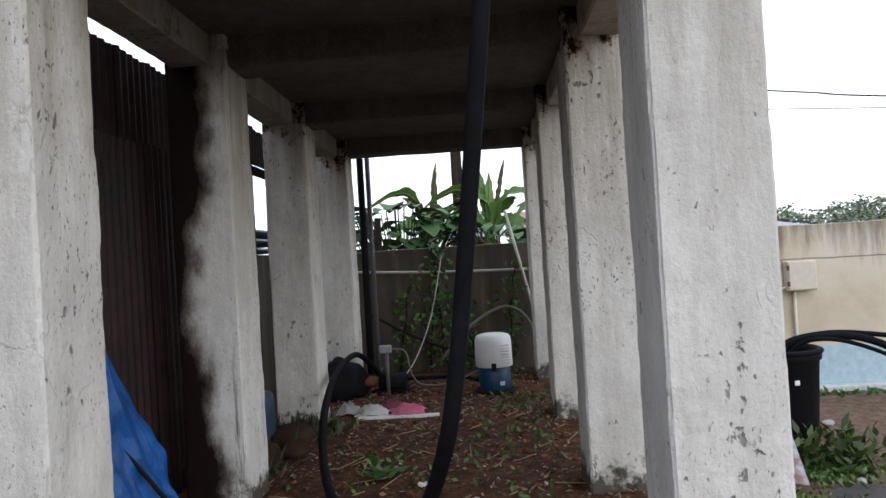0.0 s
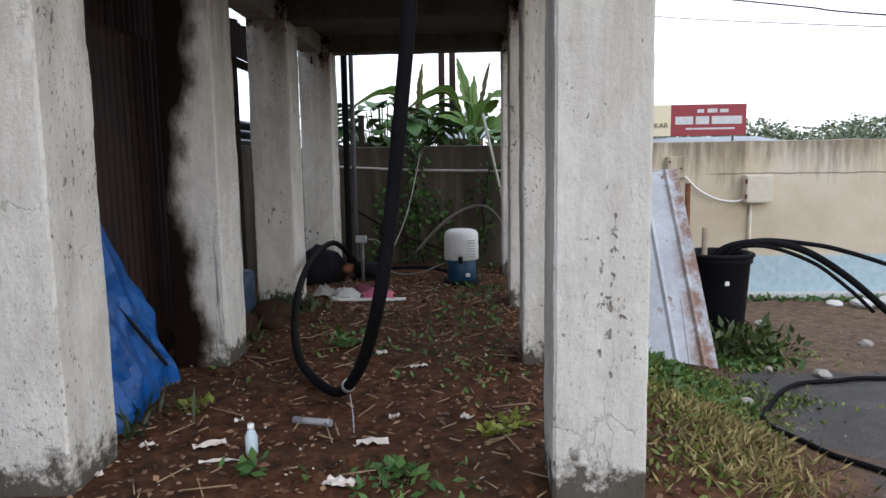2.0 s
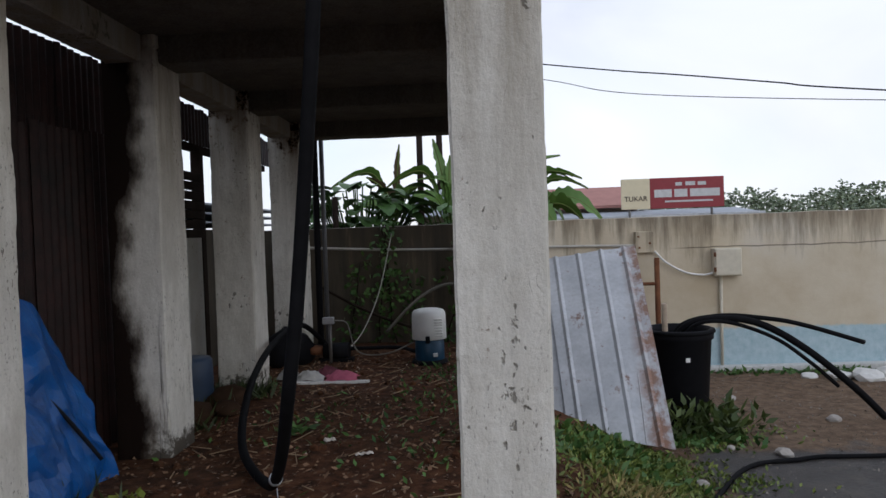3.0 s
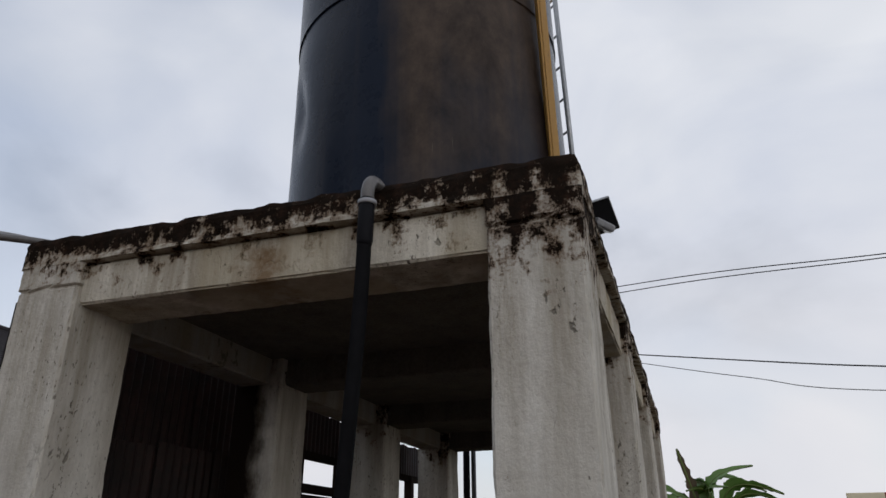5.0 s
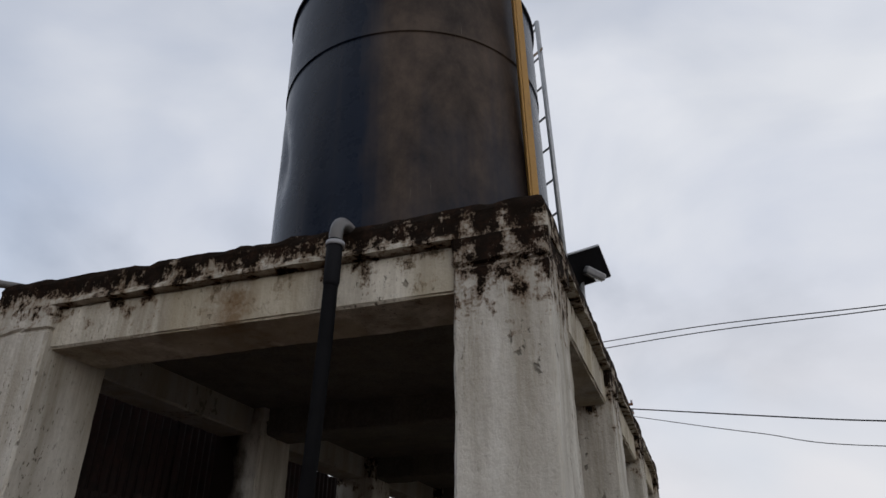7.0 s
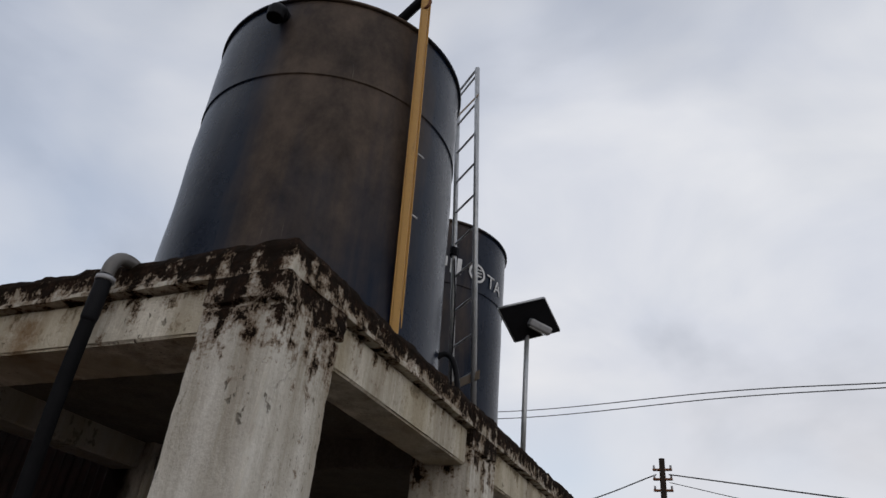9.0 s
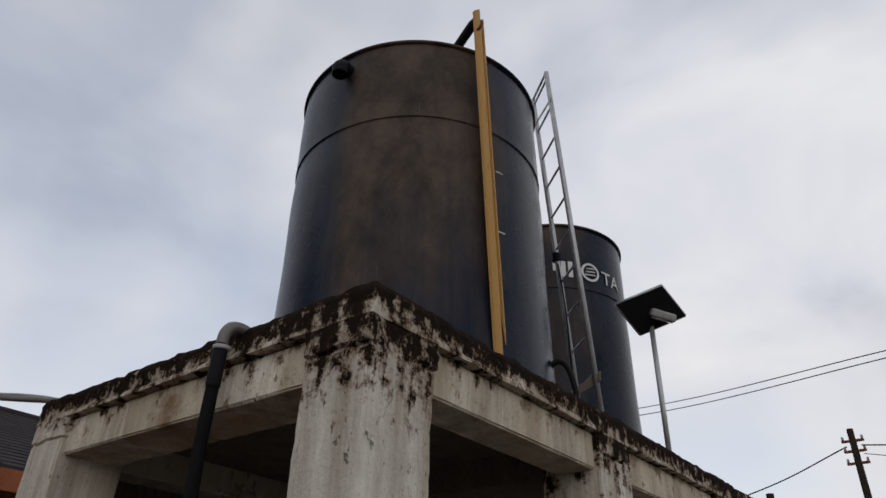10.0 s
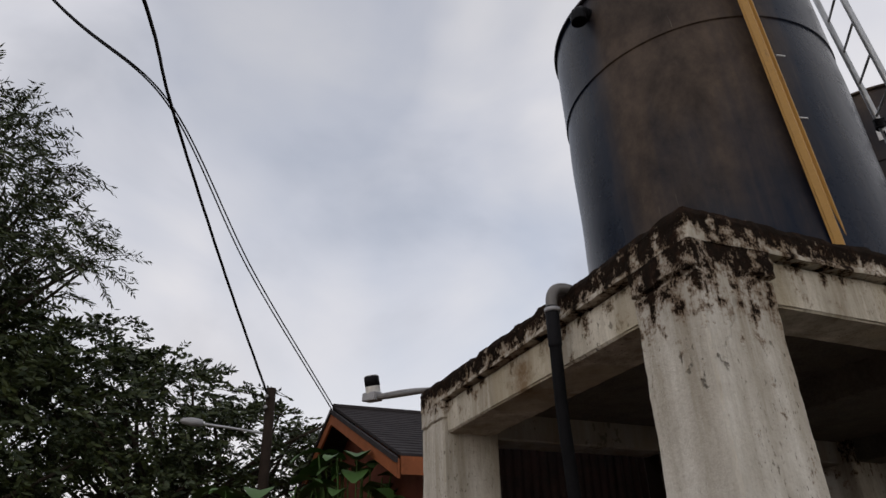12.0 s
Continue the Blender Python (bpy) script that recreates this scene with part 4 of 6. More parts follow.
rag(-1.72, 4.35, 0.24, plain("pink_cloth", (0.5, 0.13, 0.2), 0.9), 1, 0.09)
rag(-2.06, 4.36, 0.22, plain("white_cloth", (0.5, 0.48, 0.45), 0.9), 7, 0.09)
rag(-1.9, 4.5, 0.2, plain("maroon_cloth", (0.16, 0.05, 0.07), 0.9), 13, 0.11)
rag(-2.3, 4.42, 0.16, plain("grey_cloth", (0.3, 0.29, 0.27), 0.9), 17, 0.12)
part("tray", box(-2.18, -1.42, 4.18, 4.24, -0.13, -0.1, 0.004), M_WHITE, rags)

pipes = thing("back_pipes", "dark and grey upright water pipes behind the platform", "pipes")
part("pipe", bar((-2.37, 6.25, -0.4), (-2.36, 6.24, 3.1), 0.042, 12), M_BLACK, pipes)
part("pipe", bar((-2.275, 6.26, -0.4), (-2.27, 6.24, 3.1), 0.03, 12), plain("dark_grey_pvc", (0.09, 0.09, 0.095), 0.45), pipes)
iron = thing("iron_stake", "thin rusty iron stake by the rear column", "stake")
part("rod", bar((-0.34, 6.3, -0.4), (-0.34, 6.3, 2.75), 0.022, 8), M_RUST, iron)
arch = tagged(part("grey_hose", tube(bmesh.new(), curve([(-1.5, 6.2, 0.1), (-1.16, 6.3, 0.45), (-0.87, 6.5, 0.63), (-0.61, 6.6, 0.67), (-0.4, 6.62, 0.5), (-0.33, 6.62, 0.2), (-0.32, 6.6, -0.3)], 8), 0.02, 10), plain("dull_hose", (0.13, 0.12, 0.10), 0.6)), "dull grey hose arching over behind the drum", "hose")
cable = tagged(part("white_cable", tube(bmesh.new(), curve([(-1.45, 6.72, 1.4), (-1.48, 6.68, 1.23), (-1.62, 6.5, 0.6), (-1.82, 6.35, 0.12), (-1.98, 6.0, -0.08), (-2.1, 5.8, -0.1)], 8), 0.008, 8), plain("dirty_white_cable", (0.42, 0.41, 0.37), 0.6)), "loose white cable hanging down the back wall", "cable")
stick = tagged(part("bamboo_pole", bar((-0.6, 6.76, 1.9), (-0.24, 6.7, 0.3), 0.018, 8), plain("pale_bamboo", (0.55, 0.55, 0.45), 0.7)), "pale bamboo pole leaning on the back wall", "pole")
rope = tagged(part("dark_branch", tube(bmesh.new(), curve([(-2.45, 6.6, 0.7), (-2.1, 6.6, 0.5), (-1.82, 6.6, 0.35), (-1.47, 6.6, 0.2), (-1.0, 6.5, 0.05)], 6), 0.018, 8), M_DARKWOOD), "dark branch slung across behind the platform", "branch")

# ---- on and along the boundary wall ----
wpipe = thing("wall_pipe", "thin white water pipe running along the boundary wall", "pipe")
part("pipe", tube(bmesh.new(), curve([(-2.9, 6.77, 1.24), (-1.5, 6.77, 1.16), (0.0, 6.77, 1.13), (1.0, 6.77, 1.12), (1.86, 6.77, 1.1)], 6), 0.018, 8), plain("dirty_white_pipe", (0.46, 0.44, 0.40), 0.6, vary=0.2), wpipe)
jbox = thing("junction_box", "pale square junction box on the boundary wall", "junction box")
part("box_body", box(1.84, 2.09, 6.72, 6.8, 1.0, 1.29, 0.01), M_WALL, jbox)
for x, z in ((1.88, 1.22), (2.03, 1.13), (1.89, 1.07)):
    part("bolt", bar((x, 6.722, z), (x, 6.705, z), 0.014, 8), M_RUST, jbox)
mbox = thing("meter_box", "cream metal meter box with a conduit on the wall", "meter box")
M_CREAM = plain("cream_metal", (0.6, 0.55, 0.44), 0.5, vary=0.12)
part("case", box(2.86, 3.22, 6.66, 6.8, 0.66, 1.03, 0.012), M_CREAM, mbox)
part("lid", box(2.875, 3.205, 6.645, 6.658, 0.675, 1.015, 0.004), M_CREAM, mbox)
for z in (0.95, 0.75):
    part("hinge", box(2.85, 2.875, 6.63, 6.66, z - 0.03, z + 0.03, 0.003), M_RUST, mbox)
part("conduit", bar((2.97, 6.76, 0.66), (2.96, 6.76, -0.55), 0.022, 8), M_CREAM, mbox)
part("cable", tube(bmesh.new(), curve([(2.1, 6.76, 1.02), (2.25, 6.74, 0.86), (2.5, 6.74, 0.72), (2.75, 6.75, 0.68), (2.9, 6.74, 0.72)], 6), 0.014, 8), M_WHITE, mbox)
stub = thing("rusty_standpipe", "rusty iron standpipe with a side arm by the wall", "pipe")
part("pipe", bar((2.06, 6.5, -0.6), (2.06, 6.5, 0.94), 0.035, 12), M_RUST, stub)
part("arm", tube(bmesh.new(), curve([(2.06, 6.5, 0.6), (1.9, 6.5, 0.6), (1.84, 6.5, 0.58), (1.83, 6.5, 0.3), (1.83, 6.5, -0.5)], 5), 0.022, 10), M_RUST, stub)
ledge = tagged(part("wall_footing", roughen(box(0.6, 9.0, 6.66, 6.8, -0.9, -0.55, 0.015), 0.01, 3), plain("whitewashed_footing", (0.55, 0.55, 0.53), 0.9)), "pale concrete footing along the wall", "footing", kind="structure")

# ---- roofing sheets leaning on the column ----
def galv_mat():
    k = Mat("old_galvanised_sheet", 0.55, 0.35)
    n, f = k.noise(2.2, 5, 0.65), k.noise(30, 4)
    edge = k.noise(1.0, 5, 0.7, k.pos((6, 6, 1.2)))
    col = k.ramp(n, (0.3, (0.36, 0.37, 0.39)), (0.7, (0.55, 0.56, 0.58)))
    col = k.mix(k.range(edge, 0.6, 0.68, 0, 0.85), col, (0.17, 0.075, 0.035))
    side_edge = k.range(k.math("SUBTRACT", k.axis(0), k.math("MULTIPLY", k.axis(1), 0.116)), 0.62, 0.76)
    col = k.mix(k.math("MULTIPLY", side_edge, k.range(k.noise(7, 5, 0.7, k.pos((1, 1, 0.5))), 0.42, 0.56, 0.1, 0.9)), col, (0.22, 0.10, 0.05))
    k.colour(k.mix(k.range(f, 0.4, 0.8, 0, 0.3), col, (0.25, 0.24, 0.23)))
    k.bump(f, 0.2, 0.004)
    return k.m


M_GALVSHEET = galv_mat()


def leaning_sheet(bl, br, tr, tl, ribs, seed):
    bm = bmesh.new()
    bl, br, tr, tl = map(Vector, (bl, br, tr, tl))
    nrm = (br - bl).cross(tl - bl).normalized()
    nu, nv = ribs * 8, 14
    g = []
    for i in range(nu + 1):
        u = i / nu
        h = abs(((u * ribs) % 1) - 0.5)
        d = 0.022 * max(0, 1 - h / 0.11) + 0.01 * noise.noise(Vector((u * 3, seed, 0)))
        row = []
        for j in range(nv + 1):
            v = j / nv
            p = bl.lerp(br, u).lerp(tl.lerp(tr, u), v)
            row.append(bm.verts.new(p + nrm * (d + 0.03 * math.sin(v * 3.1) + 0.006 * noise.noise(Vector((u * 4, v * 6, seed))))))
        g.append(row)
    for i in range(nu):
        for j in range(nv):
            bm.faces.new((g[i][j], g[i + 1][j], g[i + 1][j + 1], g[i][j + 1]))
    return bm


for seed, dx, dy in ((1, 0.0, 0.0), (2, 0.10, -0.06)):
    sh = tagged(part("roofing_sheet", leaning_sheet((0.30 + dx, 2.95 + dy, -0.28), (1.08 + dx, 2.66 + dy, -0.36), (1.27 + dx * 0.1, 4.3 + dy, 1.16 + dx * 0.1), (0.38 + dx * 0.1, 4.4 + dy, 1.05 + dx * 0.1), 4, seed), M_GALVSHEET), "old ribbed galvanised roofing sheet leaning back, rusted along one edge", "roofing sheet", "leaning roofing sheets")
    sm = sh.modifiers.new("thickness", "SOLIDIFY")
    sm.thickness = 0.003
part_prop = thing("prop_frame", "dark timber prop holding up the roofing sheets", "prop")
part("leg", bar((0.45, 4.55, -0.5), (0.5, 4.42, 1.05), 0.03, 8), M_DARKWOOD, part_prop)
part("leg", bar((1.2, 4.5, -0.6), (1.2, 4.38, 1.1), 0.03, 8), M_DARKWOOD, part_prop)
part("crossbar", bar((0.35, 4.43, 1.0), (1.28, 4.37, 1.1), 0.025, 8), M_DARKWOOD, part_prop)

# ---- barrel with hoses ----
barrel = thing("black_barrel", "large black plastic barrel with a thick rim", "barrel", at=pose(1.6, 3.95, 0))
bar_rows = [(0.23, -0.62), (0.24, -0.6), (0.295, 0.28), (0.315, 0.29), (0.32, 0.37), (0.305, 0.385), (0.285, 0.38), (0.28, 0.3), (0.23, -0.5), (0.02, -0.5)]
part("body", lathe(bmesh.new(), bar_rows, 40), M_BLACK, barrel)
part("rim", tube(bmesh.new(), [(0.315 * math.cos(a), 0.315 * math.sin(a), 0.36) for a in (2 * math.pi * k / 40 for k in range(41))], 0.02, 8), M_HOSE, barrel)
part("sticker", box(-0.02, 0.02, -0.29, -0.27, 0.1, 0.14, 0.004), M_WHITE, barrel)
coil = [("hose_a", [(1.5, 4.0, -0.1), (1.62, 3.95, 0.35), (1.92, 3.85, 0.47), (2.3, 3.8, 0.42), (2.72, 3.8, 0.17), (3.15, 3.8, -0.2), (3.42, 3.8, -0.48)], 0.033),
        ("hose_b", [(1.5, 4.1, -0.1), (1.6, 4.0, 0.36), (1.95, 3.9, 0.49), (2.4, 3.82, 0.46), (2.72, 3.8, 0.39), (3.24, 3.8, 0.22)], 0.022),
        ("hose_c", [(1.55, 3.9, -0.1), (1.66, 3.88, 0.35), (1.95, 3.8, 0.45), (2.4, 3.78, 0.3), (2.75, 3.8, 0.05), (3.0, 3.8, -0.18)], 0.018)]
for nm, pts, r in coil:
    tagged(part("spare_hose", tube(bmesh.new(), curve(pts, 8), r, 12), M_HOSE), "black hose end springing out of the barrel", "hose", "hoses in the barrel")
tagged(part("wooden_stake", bar((1.5, 4.02, -0.4), (1.46, 3.9, 0.62), 0.028, 8), M_WOOD), "weathered wooden stake standing in the barrel", "stake")

yard_hose = tagged(part("yard_hose", tube(bmesh.new(), [Vector((p.x, p.y, lift(p.x, p.y) + 0.02)) for p in curve([(3.6, 2.75, 0), (2.9, 2.75, 0), (2.3, 2.72, 0), (1.75, 2.55, 0), (1.4, 2.15, 0), (1.2, 1.75, 0), (1.3, 1.3, 0), (1.5, 0.95, 0), (1.85, 0.6, 0), (2.6, 0.2, 0)], 10)], 0.018, 10), M_HOSE), "thin black hose lying across the tarmac", "hose")


def stone(cx, cy, r, mat, seed, flat=0.6):
    bm = bmesh.new()
    bmesh.ops.create_icosphere(bm, subdivisions=2, radius=r)
    for v in bm.verts:
        v.co *= 1 + 0.35 * noise.noise(v.co / r * 1.2 + Vector((seed, 0, 0)))
        v.co.z *= flat
        v.co += Vector((cx, cy, lift(cx, cy) + r * flat * 0.55))
    return bm


M_STONE = plain("pale_rubble", (0.34, 0.31, 0.28), 0.9, vary=0.3)
for k, (x, y, r) in enumerate([(2.1, 2.85, 0.07), (2.75, 2.0, 0.05), (1.75, 3.05, 0.04), (3.0, 3.9, 0.06), (2.4, 4.9, 0.06), (1.25, 2.2, 0.045)]):
    tagged(part("stone", stone(x, y, r, M_STONE, k * 2.7), M_STONE), "pale lump of rubble on the yard", "stone", "loose stones")
M_SACK = plain("white_sacking", (0.62, 0.61, 0.58), 0.85, vary=0.2)
for k, (x, y, r) in enumerate([(4.1, 6.0, 0.16), (4.4, 5.9, 0.2), (4.75, 6.05, 0.17), (5.0, 5.8, 0.13), (3.8, 6.1, 0.1)]):
    tagged(part("sack", stone(x, y, r, M_SACK, 30 + k * 2.1, 0.45), M_SACK), "crumpled white sack at the foot of the wall", "sack", "sacks by the wall")

M_CLAY = plain("damp_dark_soil", (0.045, 0.026, 0.016), 0.95, vary=0.5, scale=9, bump=0.5)
for k, (x, y, r) in enumerate([(-2.62, 3.45, 0.2), (-2.75, 2.75, 0.24), (-2.5, 3.1, 0.13), (-2.66, 2.45, 0.15)]):
    tagged(part("soil_mound", stone(x, y, r, M_CLAY, 60 + k * 1.9, 0.55), M_CLAY, smooth=True), "low heap of dark damp soil by the columns", "soil mound", "soil mounds between the columns")

# ---- litter on the soil ----
M_PAPER = plain("torn_paper", (0.62, 0.55, 0.48), 0.9, vary=0.2)


def scrap(cx, cy, w, d, yaw, seed):
    bm = bmesh.new()
    n = 6
    g = []
    for i in range(n + 1):
        row = []
        for j in range(n + 1):
            x, y = (i / n - 0.5) * w, (j / n - 0.5) * d
            x, y = x * math.cos(yaw) - y * math.sin(yaw) + cx, x * math.sin(yaw) + y * math.cos(yaw) + cy
            row.append(bm.verts.new((x + 0.01 * noise.noise(Vector((i, j, seed))), y, lift(x, y) + 0.012 + 0.03 * abs(noise.noise(Vector((i * 0.5, j * 0.5, seed)))))))
        g.append(row)
    for i in range(n):
        for j in range(n):
            bm.faces.new((g[i][j], g[i + 1][j], g[i + 1][j + 1], g[i][j + 1]))
    return bm


for k, (x, y, w, d, a) in enumerate([(-1.22, 0.55, 0.16, 0.08, 0.2), (-2.03, 0.5, 0.16, 0.05, 0.5), (-1.9, 0.3, 0.2, 0.02, 0.1), (-2.35, 0.5, 0.07, 0.04, 0.8), (-1.1, 1.9, 0.12, 0.06, 0.3), (-1.3, 0.1, 0.14, 0.07, 0.0), (-2.0, 0.85, 0.05, 0.05, 0.3), (-0.75, 0.9, 0.06, 0.06, 1.0), (-1.4, 2.2, 0.08, 0.06, 0.6), (-1.15, 0.9, 0.06, 0.04, 0.6), (-2.45, 0.2, 0.1, 0.03, -0.6)]):
    tagged(part("paper_scrap", scrap(x, y, w, d, a, k), M_PAPER), "torn scrap of pale paper on the soil", "litter", "scraps on the ground")
bottle = thing("plastic_bottle", "small clear blue-capped plastic bottle standing on the soil", "bottle")
zb = lift(-1.79, 0.42)
part("bottle_body", lathe(bmesh.new(), [(0.026, 0.0), (0.03, 0.01), (0.03, 0.09), (0.022, 0.115), (0.012, 0.13)], 20, (-1.79, 0.42, zb)), plain("milky_blue_plastic", (0.5, 0.58, 0.62), 0.25), bottle)
part("cap", lathe(bmesh.new(), [(0.015, 0.13), (0.016, 0.132), (0.016, 0.155), (0.005, 0.157)], 14, (-1.79, 0.42, zb)), M_WHITE, bottle)
tagged(part("pipe_offcut", bar((-1.7, 0.86, lift(-1.7, 0.86) + 0.02), (-1.48, 0.80, lift(-1.48, 0.8) + 0.02), 0.02, 10), M_GREYPVC), "short grey pipe offcut lying on the soil", "pipe")

# ---- foliage ----
def leaf_mat(name, lo, hi, rough=0.55):
    k = Mat(name, rough, spec=0.35)
    k.colour(k.mix(k.range(k.noise(1.3, 3), 0.35, 0.65, 0, 0.4), k.ramp(k.island(), (0.0, lo), (1.0, hi)), lo))
    return k.m


M_LEAF_DARK = leaf_mat("dark_tree_leaf", (0.016, 0.028, 0.009), (0.062, 0.08, 0.022))
M_LEAF_MID = leaf_mat("green_leaf", (0.03, 0.08, 0.018), (0.12, 0.22, 0.05))
M_LEAF_BRIGHT = leaf_mat("bright_grass", (0.05, 0.09, 0.018), (0.25, 0.28, 0.06))
M_LEAF_DRY = leaf_mat("dead_leaf", (0.05, 0.025, 0.012), (0.36, 0.21, 0.12), 0.8)
M_LEAF_YELLOW = leaf_mat("yellow_green_leaf", (0.12, 0.15, 0.02), (0.3, 0.3, 0.045))
M_BANANA = leaf_mat("banana_leaf", (0.045, 0.12, 0.02), (0.24, 0.36, 0.08), 0.4)
M_BANANA_DRY = leaf_mat("dry_banana_leaf", (0.05, 0.035, 0.02), (0.14, 0.1, 0.05), 0.8)
M_BARK = plain("dark_bark", (0.05, 0.04, 0.03), 0.9, vary=0.4, scale=5)
rng = np.random.default_rng(7)


def quads(name, centres, along, across, mat, parent=None, tip=True):
    """Many small leaves in one mesh: each a four-cornered blade from its stalk."""
    c, a, w = (np.asarray(v, float) for v in (centres, along, across))
    n = len(c)
    v = np.empty((n, 4, 3))
    v[:, 0] = c
    v[:, 1] = c + a * 0.45 + w
    v[:, 2] = c + a
    v[:, 3] = c + a * 0.45 - w
    me = bpy.data.meshes.new(name)
    me.from_pydata(v.reshape(-1, 3).tolist(), [], np.arange(n * 4).reshape(n, 4).tolist())
    me.materials.append(mat)
    ob = new(name, me)
    if parent is not None:
        ob.parent = parent
    return ob


def unit(v):
    return v / np.maximum(np.linalg.norm(v, axis=-1, keepdims=True), 1e-9)


def foliage(blobs, twigs, leaflets, leaf_len, leaf_w, twig_len, droop=0.5, shell=0.5):
    """Twigs in and on a few uneven crown lobes, each with paired leaflets along it."""
    C, A, W, stems = [], [], [], []
    vol = np.array([b[1][0] * b[1][1] * b[1][2] for b in blobs]) ** 0.67
    pick = rng.choice(len(blobs), twigs, p=vol / vol.sum())
    for k in pick:
        ctr, rad = np.array(blobs[k][0]), np.array(blobs[k][1])
        d = unit(rng.normal(size=3))
        bump = 1 + 0.35 * noise.noise(Vector((d * 2.3 + ctr).tolist()))
        r = (shell + (1 - shell) * rng.random() ** 0.6) * bump
        p = ctr + d * rad * r
        out = unit(d * rad + rng.normal(size=3) * 0.5 * rad.mean() + np.array([0, 0, 0.15]))
        L = twig_len * (0.6 + 0.8 * rng.random())
        s = np.linspace(0.1, 1, leaflets)[:, None]
        line = p + out * L * s + np.array([0, 0, -1.0]) * droop * L * s ** 2
        side = unit(np.cross(out, np.array([0, 0, 1.0])) + rng.normal(size=3) * 0.2)
        sgn = np.where(np.arange(leaflets) % 2 == 0, 1.0, -1.0)[:, None]
        al = unit(side * sgn * 0.8 + out * 0.55 + rng.normal(size=(leaflets, 3)) * 0.25 + np.array([0, 0, -0.3])) * leaf_len * (0.7 + 0.6 * rng.random((leaflets, 1)))
        wd = unit(np.cross(al, rng.normal(size=(leaflets, 3)))) * leaf_w * 0.5
        C.append(line), A.append(al), W.append(wd)
        stems.append((p, line[-1]))
    return np.concatenate(C), np.concatenate(A), np.concatenate(W), stems


def tree(name, label, base, blobs, twigs, leaflets, leaf_len, leaf_w, twig_len, mat, droop=0.5, trunk_r=0.22):
    t = thing(name, label, "tree")
    base = Vector(base)
    mid = Vector(np.mean([b[0] for b in blobs], axis=0).tolist())
    fork = base.lerp(mid, 0.55)
    part("trunk", tube(bmesh.new(), curve([base - Vector((0, 0, 0.4)), base.lerp(fork, 0.5) + Vector((0.1, 0.15, 0)), fork, mid], 6), [trunk_r * (1 - 0.8 * k / 18) for k in range(19)], 10), M_BARK, t)
    for c, r in blobs:
        c = Vector(c)
        for _ in range(7):
            e = c + Vector((rng.normal(size=3) * 0.45 * np.array(r)).tolist())
            m = fork.lerp(e, 0.5) + Vector((rng.normal(size=3) * 0.25).tolist())
            pts = curve([fork, m, e], 5)
            part("limb", tube(bmesh.new(), pts, [trunk_r * 0.42 * (1 - 0.9 * k / (len(pts) - 1)) + 0.008 for k in range(len(pts))], 6), M_BARK, t)
    C, A, W, stems = foliage(blobs, twigs, leaflets, leaf_len, leaf_w, twig_len, droop)
    fine = bmesh.new()
    for a, b in stems[::3]:
        tube(fine, [Vector(a.tolist()), Vector(b.tolist())], 0.008, 3, False)
    part("twig_tangle", fine, M_BARK, t)["kind"] = "stuff"
    quads("crown", C, A, W, mat, t)
    return t


tree("feathery_tree", "tall feathery tree with fine dark green leaves", (-11.6, -6.9, -0.4),
     [((-11.5, -6.6, 10.2), (1.5, 1.5, 1.6)), ((-11.7, -5.6, 9.4), (1.4, 1.6, 1.3)), ((-11.8, -4.8, 8.0), (1.4, 1.5, 1.0)), ((-11.8, -5.6, 7.3), (1.6, 1.7, 1.2)), ((-11.6, -7.4, 8.8), (1.6, 1.8, 1.6)), ((-12.2, -3.5, 8.0), (0.5, 0.7, 0.25))],
     1700, 22, 0.16, 0.036, 0.62, M_LEAF_DARK, 0.25, 0.2)
tree("broad_tree", "broad dark green tree with a dense spreading crown", (-13.6, -1.0, -0.4),
     [((-13.3, -1.6, 5.3), (1.7, 1.8, 1.2)), ((-13.2, 0.3, 4.6), (1.4, 1.5, 1.0)), ((-13.4, -3.2, 6.0), (1.8, 1.8, 1.1)), ((-13.2, -2.0, 3.8), (1.8, 2.2, 1.0)), ((-13.0, 1.2, 4.1), (0.8, 0.8, 0.8))],
     1700, 16, 0.15, 0.06, 0.5, M_LEAF_DARK, 0.4)
tree("broad_tree", "rounded dark green tree below the feathery one", (-12.2, -5.2, -0.4),
     [((-12.0, -5.2, 5.6), (1.5, 1.8, 1.5)), ((-12.0, -3.9, 4.6), (1.4, 1.6, 1.3)), ((-12.0, -5.8, 3.8), (1.6, 2.0, 1.2))],
     1300, 16, 0.16, 0.065, 0.5, M_LEAF_DARK, 0.4, 0.18)


# large-leaved shrub by the house
def big_leaf(root, tip, width, sag=0.15, n=7, tears=0.0, seed=0.0, twist=0.0):
    """A broad leaf with a folded midrib, from root to tip, as mesh rows."""
    root, tip = Vector(root), Vector(tip)
    ax = tip - root
    side = ax.cross(Vector((0, 0, 1)))
    side = side.normalized() if side.length > 1e-4 else Vector((1, 0, 0))
    up = side.cross(ax).normalized()
    blade, side = side, (side * math.cos(twist) + up * math.sin(twist))
    fold = side.cross(ax).normalized()
    rows = []
    for k in range(n + 1):
        u = k / n
        w = width * (math.sin(math.pi * min(1, (u * 0.92 + 0.06))) ** 0.7)
        c = root + ax * u + up * sag * ax.length * math.sin(math.pi * u)
        ws = w * (1 - tears * abs(noise.noise(Vector((u * 9, seed, 0)))))
        rows.append([c - side * ws + fold * 0.25 * ws, c, c + side * w * (1 - tears * abs(noise.noise(Vector((u * 9, seed + 4, 0))))) + fold * 0.25 * w])
    return rows


